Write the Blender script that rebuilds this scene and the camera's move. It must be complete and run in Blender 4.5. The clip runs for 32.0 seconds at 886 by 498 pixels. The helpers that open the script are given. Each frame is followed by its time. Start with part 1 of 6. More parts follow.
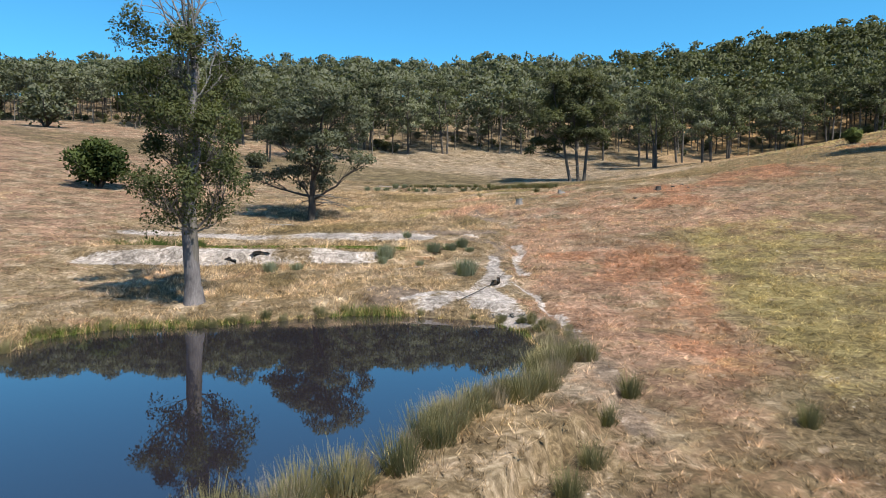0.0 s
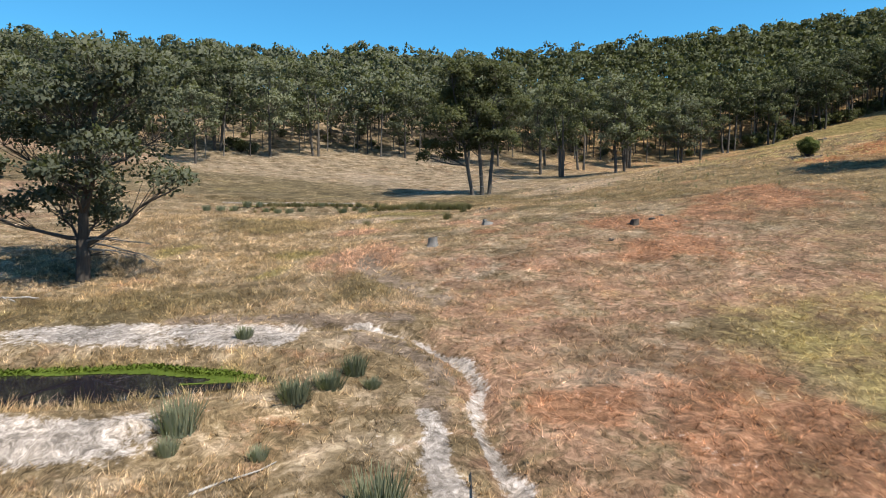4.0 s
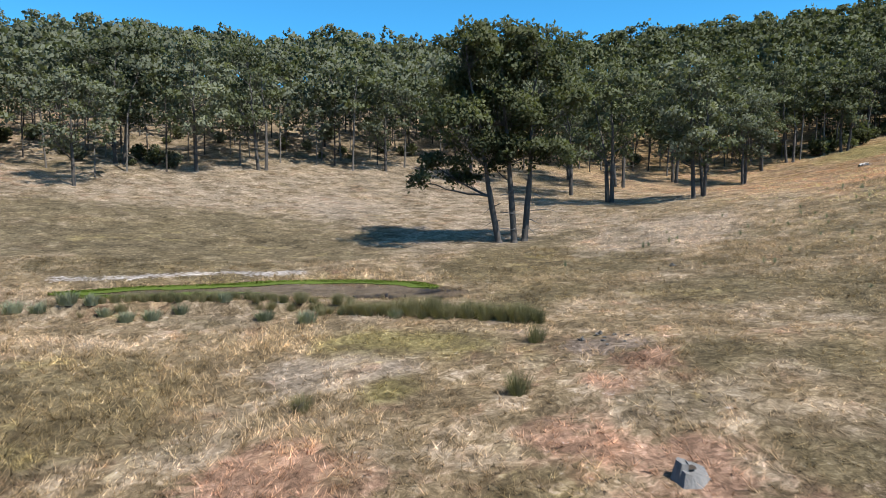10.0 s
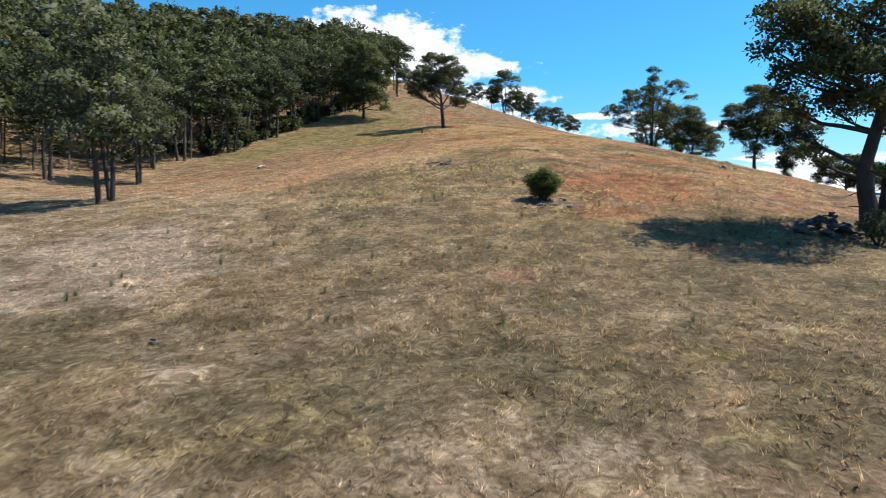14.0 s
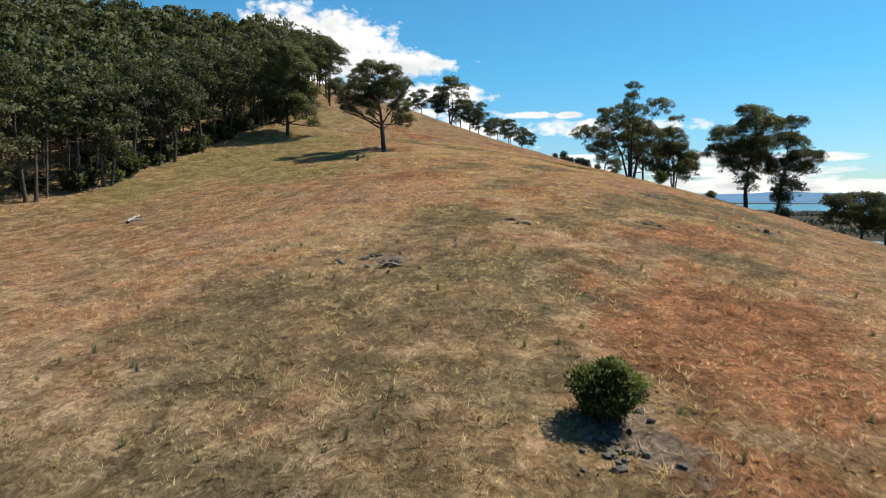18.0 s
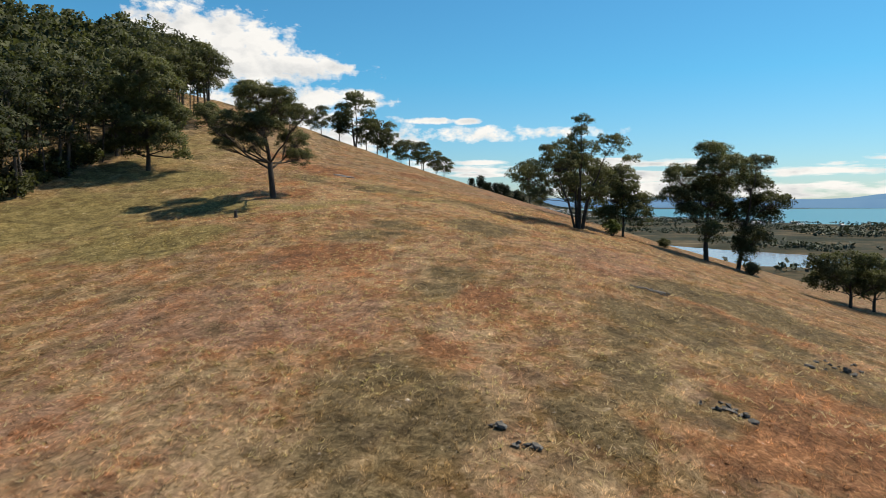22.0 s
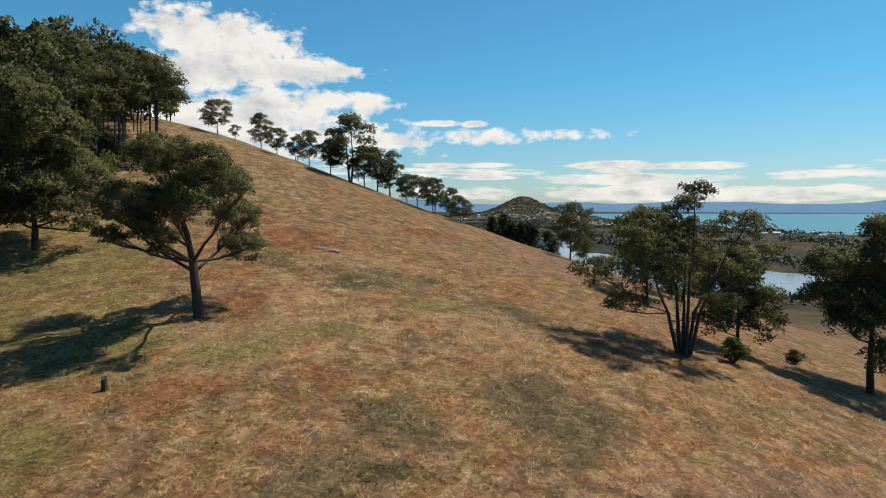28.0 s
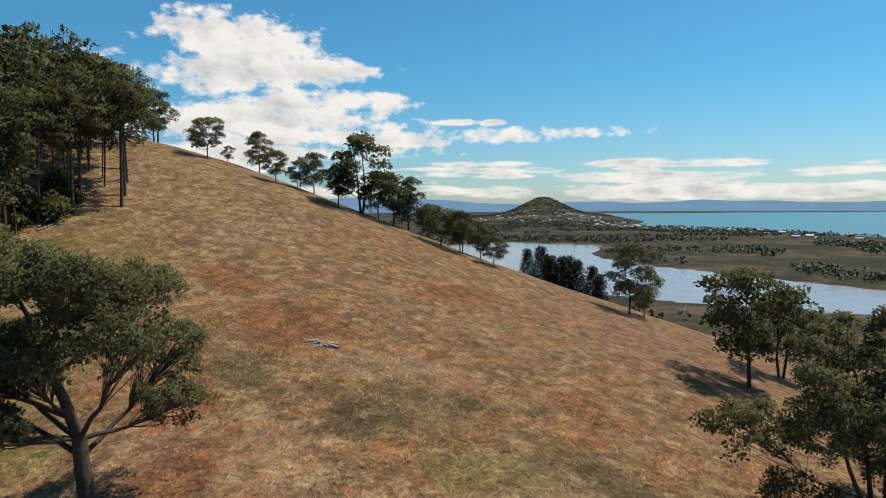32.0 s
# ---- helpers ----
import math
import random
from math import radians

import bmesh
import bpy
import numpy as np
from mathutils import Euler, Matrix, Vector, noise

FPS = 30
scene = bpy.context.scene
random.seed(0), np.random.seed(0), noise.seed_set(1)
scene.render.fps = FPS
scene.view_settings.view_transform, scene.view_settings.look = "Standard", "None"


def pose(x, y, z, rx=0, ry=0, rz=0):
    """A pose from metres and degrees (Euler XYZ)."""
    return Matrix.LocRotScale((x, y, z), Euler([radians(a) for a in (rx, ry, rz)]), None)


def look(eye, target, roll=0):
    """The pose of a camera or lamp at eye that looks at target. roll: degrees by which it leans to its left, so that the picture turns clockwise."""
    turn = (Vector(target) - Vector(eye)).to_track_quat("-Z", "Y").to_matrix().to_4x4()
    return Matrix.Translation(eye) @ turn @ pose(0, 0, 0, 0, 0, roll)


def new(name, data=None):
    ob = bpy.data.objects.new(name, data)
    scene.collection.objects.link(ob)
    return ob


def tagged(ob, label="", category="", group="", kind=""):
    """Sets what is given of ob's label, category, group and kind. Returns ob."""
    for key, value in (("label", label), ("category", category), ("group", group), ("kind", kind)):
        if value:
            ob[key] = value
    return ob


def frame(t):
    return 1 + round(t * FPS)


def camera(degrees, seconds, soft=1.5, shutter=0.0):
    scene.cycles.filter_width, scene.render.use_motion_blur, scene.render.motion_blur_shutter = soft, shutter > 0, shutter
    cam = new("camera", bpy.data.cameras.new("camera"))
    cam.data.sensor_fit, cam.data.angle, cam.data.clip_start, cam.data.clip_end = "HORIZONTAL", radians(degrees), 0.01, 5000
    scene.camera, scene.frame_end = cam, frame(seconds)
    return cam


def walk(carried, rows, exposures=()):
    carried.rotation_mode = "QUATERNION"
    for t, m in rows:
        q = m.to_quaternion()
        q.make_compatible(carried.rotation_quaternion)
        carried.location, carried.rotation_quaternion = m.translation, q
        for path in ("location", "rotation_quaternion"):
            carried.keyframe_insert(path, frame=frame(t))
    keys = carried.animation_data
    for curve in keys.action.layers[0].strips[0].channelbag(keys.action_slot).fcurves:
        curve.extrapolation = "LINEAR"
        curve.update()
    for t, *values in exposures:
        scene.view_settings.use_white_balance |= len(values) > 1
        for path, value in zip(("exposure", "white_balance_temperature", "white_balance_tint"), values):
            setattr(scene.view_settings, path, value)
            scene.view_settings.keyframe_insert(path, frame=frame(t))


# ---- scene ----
cam = camera(68.4, 32.0, soft=0.8, shutter=0.3)
METRES, EYE, TILT, LEAN, TURN = 200.0, 6.4, -1.7, -0.5, 0.0
EXPOSURES = [(0, 0.95, 6650, 10), (3, 0.9, 6950, 10), (6, 0.9, 6350, 10), (11, 0.95, 6200, 10), (13, 0.86, 6250, 10), (15, 0.64, 6550, 10), (19, 0.5, 7150, 10), (25, 0.27, 7300, 10), (32, 0.25, 7300, 10)]
ROWS = [
    (0.0, 0.0, 0.0, 0.0, -0.02, -2.43, 0.47),
    (0.5, -0.0015, 0.0152, 0.0015, -1.03, -2.44, 0.5),
    (1.0, -0.0024, 0.0304, 0.003, -2.47, -2.45, 0.5),
    (1.5, -0.0029, 0.0454, 0.0044, -3.95, -2.49, 0.51),
    (2.0, -0.0031, 0.0605, 0.0058, -5.2, -2.52, 0.54),
    (2.5, -0.0029, 0.0756, 0.0076, -6.85, -2.56, 0.57),
    (3.0, -0.0021, 0.0907, 0.0109, -8.84, -2.63, 0.63),
    (3.5, -0.001, 0.1057, 0.0144, -10.44, -2.65, 0.68),
    (5.5, 0.0052, 0.166, 0.0268, -11.76, -2.72, 0.73),
    (6.0, 0.0068, 0.1812, 0.0298, -11.99, -2.74, 0.79),
    (6.5, 0.0086, 0.1962, 0.0327, -12.25, -2.75, 0.81),
    (7.0, 0.0104, 0.2111, 0.0357, -12.43, -2.76, 0.77),
    (7.5, 0.0122, 0.2261, 0.0388, -12.59, -2.78, 0.84),
    (8.0, 0.0141, 0.241, 0.0417, -12.78, -2.79, 0.86),
    (8.5, 0.0161, 0.2558, 0.0443, -12.98, -2.8, 0.87),
    (9.0, 0.0181, 0.2708, 0.0457, -13.08, -2.8, 0.88),
    (9.5, 0.0199, 0.2858, 0.0461, -13.12, -2.81, 0.91),
    (10.0, 0.0219, 0.3009, 0.0463, -13.25, -2.81, 0.94),
    (10.5, 0.0238, 0.3161, 0.0469, -13.84, -2.82, 0.96),
    (11.0, 0.026, 0.3312, 0.0475, -14.47, -2.84, 1.04),
    (11.5, 0.0286, 0.346, 0.0481, -16.4, -2.85, 1.09),
    (12.0, 0.0321, 0.3597, 0.0486, -21.56, -2.96, 1.15),
    (12.5, 0.0368, 0.3717, 0.0494, -31.91, -3.22, 1.33),
    (13.0, 0.0426, 0.3812, 0.0497, -45.64, -3.57, 1.41),
    (13.5, 0.0502, 0.3888, 0.0504, -58.28, -3.98, 1.48),
    (14.0, 0.0611, 0.3963, 0.0524, -65.87, -4.2, 1.47),
    (14.5, 0.0754, 0.4038, 0.0567, -68.38, -4.29, 1.45),
    (16.5, 0.1344, 0.431, 0.0759, -70.86, -4.6, 1.37),
    (17.0, 0.149, 0.4372, 0.0806, -71.07, -4.58, 1.42),
    (17.5, 0.1636, 0.4433, 0.0853, -71.14, -4.56, 1.47),
    (18.0, 0.1781, 0.4494, 0.0901, -71.19, -4.53, 1.53),
    (18.5, 0.1925, 0.4554, 0.0947, -71.24, -4.48, 1.6),
    (19.0, 0.2069, 0.4614, 0.0994, -71.29, -4.43, 1.66),
    (19.5, 0.2215, 0.4673, 0.1043, -71.33, -4.38, 1.73),
    (20.0, 0.2363, 0.4731, 0.1092, -71.37, -4.32, 1.78),
    (20.5, 0.251, 0.4789, 0.1142, -71.53, -4.26, 1.81),
    (21.0, 0.2659, 0.4844, 0.1189, -72.97, -4.22, 1.85),
    (21.5, 0.2811, 0.4892, 0.1237, -76.58, -4.25, 1.83),
    (22.0, 0.2965, 0.4933, 0.1287, -79.79, -4.33, 1.86),
    (22.5, 0.312, 0.4968, 0.1334, -80.92, -4.34, 1.89),
    (23.0, 0.3273, 0.4999, 0.138, -81.25, -4.31, 1.88),
    (23.5, 0.3424, 0.503, 0.1424, -81.32, -4.29, 1.86),
    (24.0, 0.3576, 0.5061, 0.1468, -81.32, -4.27, 1.88),
    (24.5, 0.3729, 0.5094, 0.1512, -81.25, -4.24, 1.88),
    (25.0, 0.3878, 0.5126, 0.1556, -80.94, -4.22, 1.92),
    (25.5, 0.4029, 0.5158, 0.1599, -80.64, -4.2, 1.92),
    (27.5, 0.4623, 0.5314, 0.1773, -79.53, -4.09, 1.74),
    (28.0, 0.4762, 0.5348, 0.1814, -79.22, -4.09, 1.79),
    (28.5, 0.4909, 0.5386, 0.1858, -78.95, -4.06, 1.8),
    (29.0, 0.5057, 0.5424, 0.1903, -78.68, -4.06, 1.86),
    (29.5, 0.5205, 0.5463, 0.1948, -78.41, -4.06, 1.91),
    (30.0, 0.5354, 0.5502, 0.1993, -78.22, -4.07, 1.96),
    (30.5, 0.5503, 0.5541, 0.2037, -78.06, -4.08, 1.99),
    (31.0, 0.5651, 0.5581, 0.2082, -77.92, -4.07, 1.99),
    (31.5, 0.5798, 0.5621, 0.2128, -77.75, -4.1, 2.06),
    (32.0, 0.5944, 0.5659, 0.2174, -77.6, -4.12, 2.13),
]
walk(cam, [(t, pose(0, 0, EYE, TILT, LEAN, TURN) @ pose(METRES * x, METRES * y, METRES * z, 90 + pitch, roll, yaw)) for t, x, y, z, yaw, pitch, roll in ROWS],
     exposures=EXPOSURES)

# ---- world, sun, exposure ----
SUN_TO = Vector((0.60, -0.64, 1.35)).normalized()


def link(nt, a, b):
    nt.links.new(a, b)


def maths(nt, op, a, b=None, c=None, clamp=False):
    n = nt.nodes.new("ShaderNodeMath")
    n.operation, n.use_clamp = op, clamp
    for i, v in enumerate((a, b, c)):
        if v is None:
            continue
        if isinstance(v, (int, float)):
            n.inputs[i].default_value = v
        else:
            link(nt, v, n.inputs[i])
    return n.outputs[0]


def mix(nt, fac, a, b, blend="MIX"):
    n = nt.nodes.new("ShaderNodeMix")
    n.data_type, n.blend_type = "RGBA", blend
    for i, v in ((0, fac), (6, a), (7, b)):
        if isinstance(v, (int, float)):
            n.inputs[i].default_value = v
        elif isinstance(v, tuple):
            n.inputs[i].default_value = (*v, 1)
        else:
            link(nt, v, n.inputs[i])
    return n.outputs[2]


def ramp(nt, fac, stops):
    n = nt.nodes.new("ShaderNodeValToRGB")
    els = n.color_ramp.elements
    while len(els) < len(stops):
        els.new(0.5)
    for e, (p, col) in zip(els, stops):
        e.position = p
        e.color = (*col, 1) if isinstance(col, tuple) else (col, col, col, 1)
    link(nt, fac, n.inputs[0])
    return n.outputs[0]


def noise_tex(nt, vec, scale, detail=3.0, rough=0.55, distort=0.0):
    n = nt.nodes.new("ShaderNodeTexNoise")
    n.inputs["Scale"].default_value, n.inputs["Detail"].default_value = scale, detail
    n.inputs["Roughness"].default_value, n.inputs["Distortion"].default_value = rough, distort
    if vec is not None:
        link(nt, vec, n.inputs["Vector"])
    return n.outputs[0]


def build_world():
    world = bpy.data.worlds.new("summer_sky")
    world.use_nodes = True
    scene.world = world
    nt = world.node_tree
    nt.nodes.clear()
    sky = nt.nodes.new("ShaderNodeTexSky")
    sky.sky_type, sky.sun_disc = "NISHITA", False
    sky.sun_elevation = math.asin(SUN_TO.z)
    sky.sun_rotation = math.atan2(SUN_TO.x, SUN_TO.y)
    sky.air_density, sky.dust_density, sky.ozone_density = 1.0, 0.3, 2.5
    co = nt.nodes.new("ShaderNodeTexCoord").outputs["Generated"]
    sep = nt.nodes.new("ShaderNodeSeparateXYZ")
    link(nt, co, sep.inputs[0])
    az = maths(nt, "ARCTAN2", sep.outputs[0], sep.outputs[1])
    el = maths(nt, "ARCSINE", sep.outputs[2])
    comb = nt.nodes.new("ShaderNodeCombineXYZ")
    link(nt, az, comb.inputs[0])
    link(nt, maths(nt, "MULTIPLY", el, 1.5), comb.inputs[1])
    body = None
    # cumulus banks: azimuth, elevation, half width, half height in degrees
    for a, e, sa, se in CLOUDS:
        u = maths(nt, "POWER", maths(nt, "ABSOLUTE", maths(nt, "DIVIDE", maths(nt, "SUBTRACT", az, radians(a)), radians(sa))), 2.0)
        v = maths(nt, "POWER", maths(nt, "ABSOLUTE", maths(nt, "DIVIDE", maths(nt, "SUBTRACT", el, radians(e)), radians(se))), 2.0)
        blob = maths(nt, "SUBTRACT", 1.0, maths(nt, "ADD", u, v))
        body = blob if body is None else maths(nt, "MAXIMUM", body, blob)
    body = maths(nt, "MAXIMUM", body, -2.6)
    streak = nt.nodes.new("ShaderNodeCombineXYZ")
    link(nt, maths(nt, "MULTIPLY", az, 0.55), streak.inputs[0])
    link(nt, maths(nt, "MULTIPLY", el, 3.4), streak.inputs[1])
    low = maths(nt, "SUBTRACT", 1.0, maths(nt, "MULTIPLY", maths(nt, "SUBTRACT", el, 0.055), 40.0, clamp=True))
    n1 = mix(nt, low, noise_tex(nt, comb.outputs[0], 28.0, 9.0, 0.62), noise_tex(nt, streak.outputs[0], 26.0, 8.0, 0.62))
    n2 = noise_tex(nt, comb.outputs[0], 5.0, 3.0, 0.5)
    moved = nt.nodes.new("ShaderNodeVectorMath")
    moved.operation = "ADD"
    moved.inputs[1].default_value = (0.012, 0.03, 0)
    link(nt, comb.outputs[0], moved.inputs[0])
    n3 = noise_tex(nt, moved.outputs[0], 14.0, 4.0, 0.55)
    n4 = noise_tex(nt, comb.outputs[0], 14.0, 4.0, 0.55)
    field = maths(nt, "ADD", maths(nt, "MULTIPLY", body, 0.55), maths(nt, "MULTIPLY", maths(nt, "SUBTRACT", maths(nt, "ADD", n1, n2), 1.0), 2.5))
    field = maths(nt, "SUBTRACT", field, maths(nt, "MULTIPLY", low, 0.16))
    mask = maths(nt, "SMOOTH_MIN", maths(nt, "MULTIPLY", maths(nt, "SUBTRACT", field, -0.04), 2.3, clamp=True), 0.97, 0.1)
    shade = maths(nt, "ADD", maths(nt, "MULTIPLY", maths(nt, "SUBTRACT", n3, n4), 3.4), 0.3, clamp=True)
    thick = maths(nt, "MULTIPLY", field, 1.3, clamp=True)
    grey = maths(nt, "MULTIPLY", thick, maths(nt, "ADD", shade, 0.15), clamp=True)
    cloud = mix(nt, grey, (9.6, 9.8, 10.1), (5.0, 5.5, 6.2))
    # a deeper blue than the clean-air model gives
    high = maths(nt, "MULTIPLY", maths(nt, "ABSOLUTE", el), 5.5, clamp=True)
    zenith = maths(nt, "MULTIPLY", maths(nt, "SUBTRACT", el, 0.65), 3.0, clamp=True)
    tinted = mix(nt, 1.0, sky.outputs[0], mix(nt, zenith, mix(nt, high, (0.66, 0.88, 1.18), SKY_TINT), (0.75, 0.98, 1.1)), "MULTIPLY")
    col = mix(nt, mask, tinted, cloud)
    bg = nt.nodes.new("ShaderNodeBackground")
    bg.inputs["Strength"].default_value = SKY_STRENGTH
    link(nt, col, bg.inputs["Color"])
    out = nt.nodes.new("ShaderNodeOutputWorld")
    link(nt, bg.outputs[0], out.inputs["Surface"])


CLOUDS = [(59, 13.6, 5.5, 2.0), (62, 12.4, 6.5, 2.2), (66, 11.0, 7, 1.5), (57.5, 10.5, 8, 2.0), (66, 8.6, 9, 1.3), (61, 7.0, 12, 1.6), (68, 5.6, 9, 0.9), (64, 4.0, 12, 1.2),
          (86, 5.9, 7, 0.7), (79, 7.0, 2, 0.3), (82, 6.9, 1.2, 0.3),
          (78, 1.0, 22, 0.6), (104, 0.9, 30, 0.8), (94, 2.1, 9, 0.5), (112, 2.3, 12, 0.5), (101, 3.1, 6, 0.35), (118, 3.2, 5, 0.3), (84, 2.8, 6, 0.45)]
rc = random.Random(6)
CLOUDS += [(rc.uniform(70, 135), rc.uniform(0.9, 3.5), rc.uniform(1.2, 4.0), rc.uniform(0.2, 0.42)) for _ in range(46)]
SKY_STRENGTH = 0.08
SKY_TINT = (0.34, 1.0, 1.28)
build_world()
sun = new("sun", bpy.data.lights.new("sun", "SUN"))
sun.data.energy, sun.data.angle, sun.data.color = 5.0, radians(0.5), (1.0, 0.94, 0.84)
sun.matrix_world = look(SUN_TO * 300, (0, 0, 0))


# ---- materials ----
def material(name, rough=0.8, spec=0.3):
    m = bpy.data.materials.new(name)
    m.use_nodes = True
    nt = m.node_tree
    bsdf = nt.nodes["Principled BSDF"]
    bsdf.inputs["Roughness"].default_value = rough
    bsdf.inputs["Specular IOR Level"].default_value = spec
    return m, nt, bsdf


def position(nt):
    return nt.nodes.new("ShaderNodeNewGeometry").outputs["Position"]


def attribute(nt, name):
    n = nt.nodes.new("ShaderNodeAttribute")
    n.attribute_name = name
    return n.outputs["Fac"]


def bump(nt, bsdf, height, strength, distance):
    n = nt.nodes.new("ShaderNodeBump")
    n.inputs["Strength"].default_value, n.inputs["Distance"].default_value = strength, distance
    link(nt, height, n.inputs["Height"])
    link(nt, n.outputs[0], bsdf.inputs["Normal"])


def tousled(nt, p, cells, wide, long_):
    """Grass lying over in tufts: strands that run another way in each tuft, and how far a place is from its tuft's middle."""
    vor = nt.nodes.new("ShaderNodeTexVoronoi")
    vor.inputs["Scale"].default_value = cells
    link(nt, p, vor.inputs["Vector"])
    sep = nt.nodes.new("ShaderNodeSeparateColor")
    link(nt, vor.outputs["Color"], sep.inputs[0])
    rot = nt.nodes.new("ShaderNodeVectorRotate")
    rot.rotation_type = "Z_AXIS"
    link(nt, p, rot.inputs["Vector"])
    link(nt, maths(nt, "MULTIPLY", sep.outputs[0], 6.283), rot.inputs["Angle"])
    mp = nt.nodes.new("ShaderNodeMapping")
    mp.inputs["Scale"].default_value = (wide, long_, 1.0)
    link(nt, rot.outputs[0], mp.inputs[0])
    return noise_tex(nt, mp.outputs[0], 1.0, 4.0, 0.62, 0.1), vor.outputs["Distance"], sep.outputs[1]


def three(nt, vec, scale, detail=4.0, rough=0.62):
    n = nt.nodes.new("ShaderNodeTexNoise")
    n.inputs["Scale"].default_value, n.inputs["Detail"].default_value, n.inputs["Roughness"].default_value = scale, detail, rough
    link(nt, vec, n.inputs["Vector"])
    sep = nt.nodes.new("ShaderNodeSeparateColor")
    link(nt, n.outputs["Color"], sep.inputs[0])
    return sep.outputs


def pasture_colour(nt):
    """Dry summer pasture: straw, cream, pink and rust-coloured grass, olive and green patches, bare earth and clay."""
    p = position(nt)
    bend = nt.nodes.new("ShaderNodeTexNoise")
    bend.inputs["Scale"].default_value, bend.inputs["Detail"].default_value = 1.3, 3.0
    link(nt, p, bend.inputs["Vector"])
    warp = nt.nodes.new("ShaderNodeVectorMath")
    warp.operation = "MULTIPLY_ADD"
    warp.inputs[1].default_value = (1.1, 1.1, 0.3)
    link(nt, bend.outputs["Color"], warp.inputs[0])
    link(nt, p, warp.inputs[2])
    w = warp.outputs[0]
    s1, d1, r1 = tousled(nt, w, 2.8, 21.0, 3.2)
    s2, d2, r2 = tousled(nt, w, 1.0, 6.5, 1.3)
    mid = three(nt, w, 0.62, 5.0, 0.66)
    mid2 = three(nt, p, 0.23)
    fine = noise_tex(nt, p, 5.0, 5.0, 0.75, 0.3)
    tone = maths(nt, "ADD", maths(nt, "MULTIPLY", s1, 0.34), maths(nt, "MULTIPLY", s2, 0.40))
    tone = maths(nt, "ADD", tone, maths(nt, "MULTIPLY", fine, 0.26))
    tone = maths(nt, "SUBTRACT", tone, maths(nt, "MULTIPLY", maths(nt, "SUBTRACT", d1, 0.45), 0.1))
    tone = maths(nt, "ADD", tone, maths(nt, "MULTIPLY", maths(nt, "SUBTRACT", r2, 0.5), 0.05))

    def mask(name, a, b, sharp=4.0):
        f = maths(nt, "ADD", attribute(nt, name), maths(nt, "ADD", maths(nt, "MULTIPLY", maths(nt, "SUBTRACT", a, 0.5), 1.9), maths(nt, "MULTIPLY", maths(nt, "SUBTRACT", b, 0.5), 1.3)))
        f = maths(nt, "ADD", f, maths(nt, "MULTIPLY", maths(nt, "SUBTRACT", tone, 0.5), 0.9))
        return maths(nt, "ADD", maths(nt, "MULTIPLY", maths(nt, "SUBTRACT", f, 0.5), sharp), 0.5, clamp=True)

    col = mix(nt, attribute(nt, "dry"), STRAW, GOLD_GRASS)
    col = mix(nt, mask("pale", mid[0], mid2[1], 2.4), col, mix(nt, attribute(nt, "dry"), CREAM_GRASS, GOLD_PALE))
    col = mix(nt, maths(nt, "MULTIPLY", mask("pink", mid[1], mid2[2], 2.4), 0.85), col, PINK_GRASS)
    col = mix(nt, maths(nt, "MULTIPLY", mask("red", mid[2], mid2[0], 2.2), 0.85), col, mix(nt, attribute(nt, "dry"), RUST_GRASS, DEEP_RUST))
    col = mix(nt, maths(nt, "MULTIPLY", mask("olive", mid2[1], mid[1], 2.0), 0.85), col, OLIVE_GRASS)
    col = mix(nt, maths(nt, "MULTIPLY", mask("lush", mid2[2], mid[0], 1.7), 0.85), col, LUSH_GRASS)
    # single bleached stalks over everything
    pale = maths(nt, "MULTIPLY", maths(nt, "SUBTRACT", s1, 0.585), 6.0, clamp=True)
    col = mix(nt, maths(nt, "MULTIPLY", pale, 0.42), col, mix(nt, attribute(nt, "dry"), CREAM_GRASS, GOLD_PALE))
    col = mix(nt, mask("bare", mid[1], mid[0], 3.5), col, EARTH)
    col = mix(nt, mask("clay", fine, mid[2], 3.5), col, PALE_CLAY)
    # rank and thin growth
    thick = maths(nt, "ADD", maths(nt, "MULTIPLY", mid[0], 0.6), maths(nt, "MULTIPLY", mid2[0], 0.4))
    col = mix(nt, 1.0, col, ramp(nt, thick, [(0.36, (0.55, 0.55, 0.55)), (0.46, (0.84, 0.84, 0.84)), (0.54, (1.09, 1.08, 1.07)), (0.64, (1.42, 1.38, 1.32))]), "MULTIPLY")
    lit = ramp(nt, tone, [(0.37, (0.34, 0.33, 0.31)), (0.46, (0.68, 0.67, 0.65)), (0.53, (1.08, 1.07, 1.05)), (0.59, (1.55, 1.58, 1.6)), (0.66, (2.0, 2.1, 2.2))])
    col = mix(nt, 1.0, col, lit, "MULTIPLY")
    strip = nt.nodes.new("ShaderNodeMapping")
    strip.inputs["Scale"].default_value = (1.0, 0.35, 1.0)
    link(nt, p, strip.inputs[0])
    flats = maths(nt, "ADD", maths(nt, "MULTIPLY", noise_tex(nt, p, 0.03, 6.0, 0.7), 0.5), maths(nt, "MULTIPLY", noise_tex(nt, strip.outputs[0], 0.012, 4.0, 0.6), 0.5))
    plain = ramp(nt, flats, [(0.40, (0.016, 0.021, 0.012)), (0.50, (0.038, 0.037, 0.021)), (0.56, (0.085, 0.064, 0.035)), (0.63, (0.15, 0.115, 0.066))])
    col = mix(nt, attribute(nt, "marsh"), col, plain)
    return p, col, maths(nt, "ADD", maths(nt, "MULTIPLY", s1, 0.6), maths(nt, "SUBTRACT", maths(nt, "ADD", s2, fine), maths(nt, "MULTIPLY", d1, 0.6)))


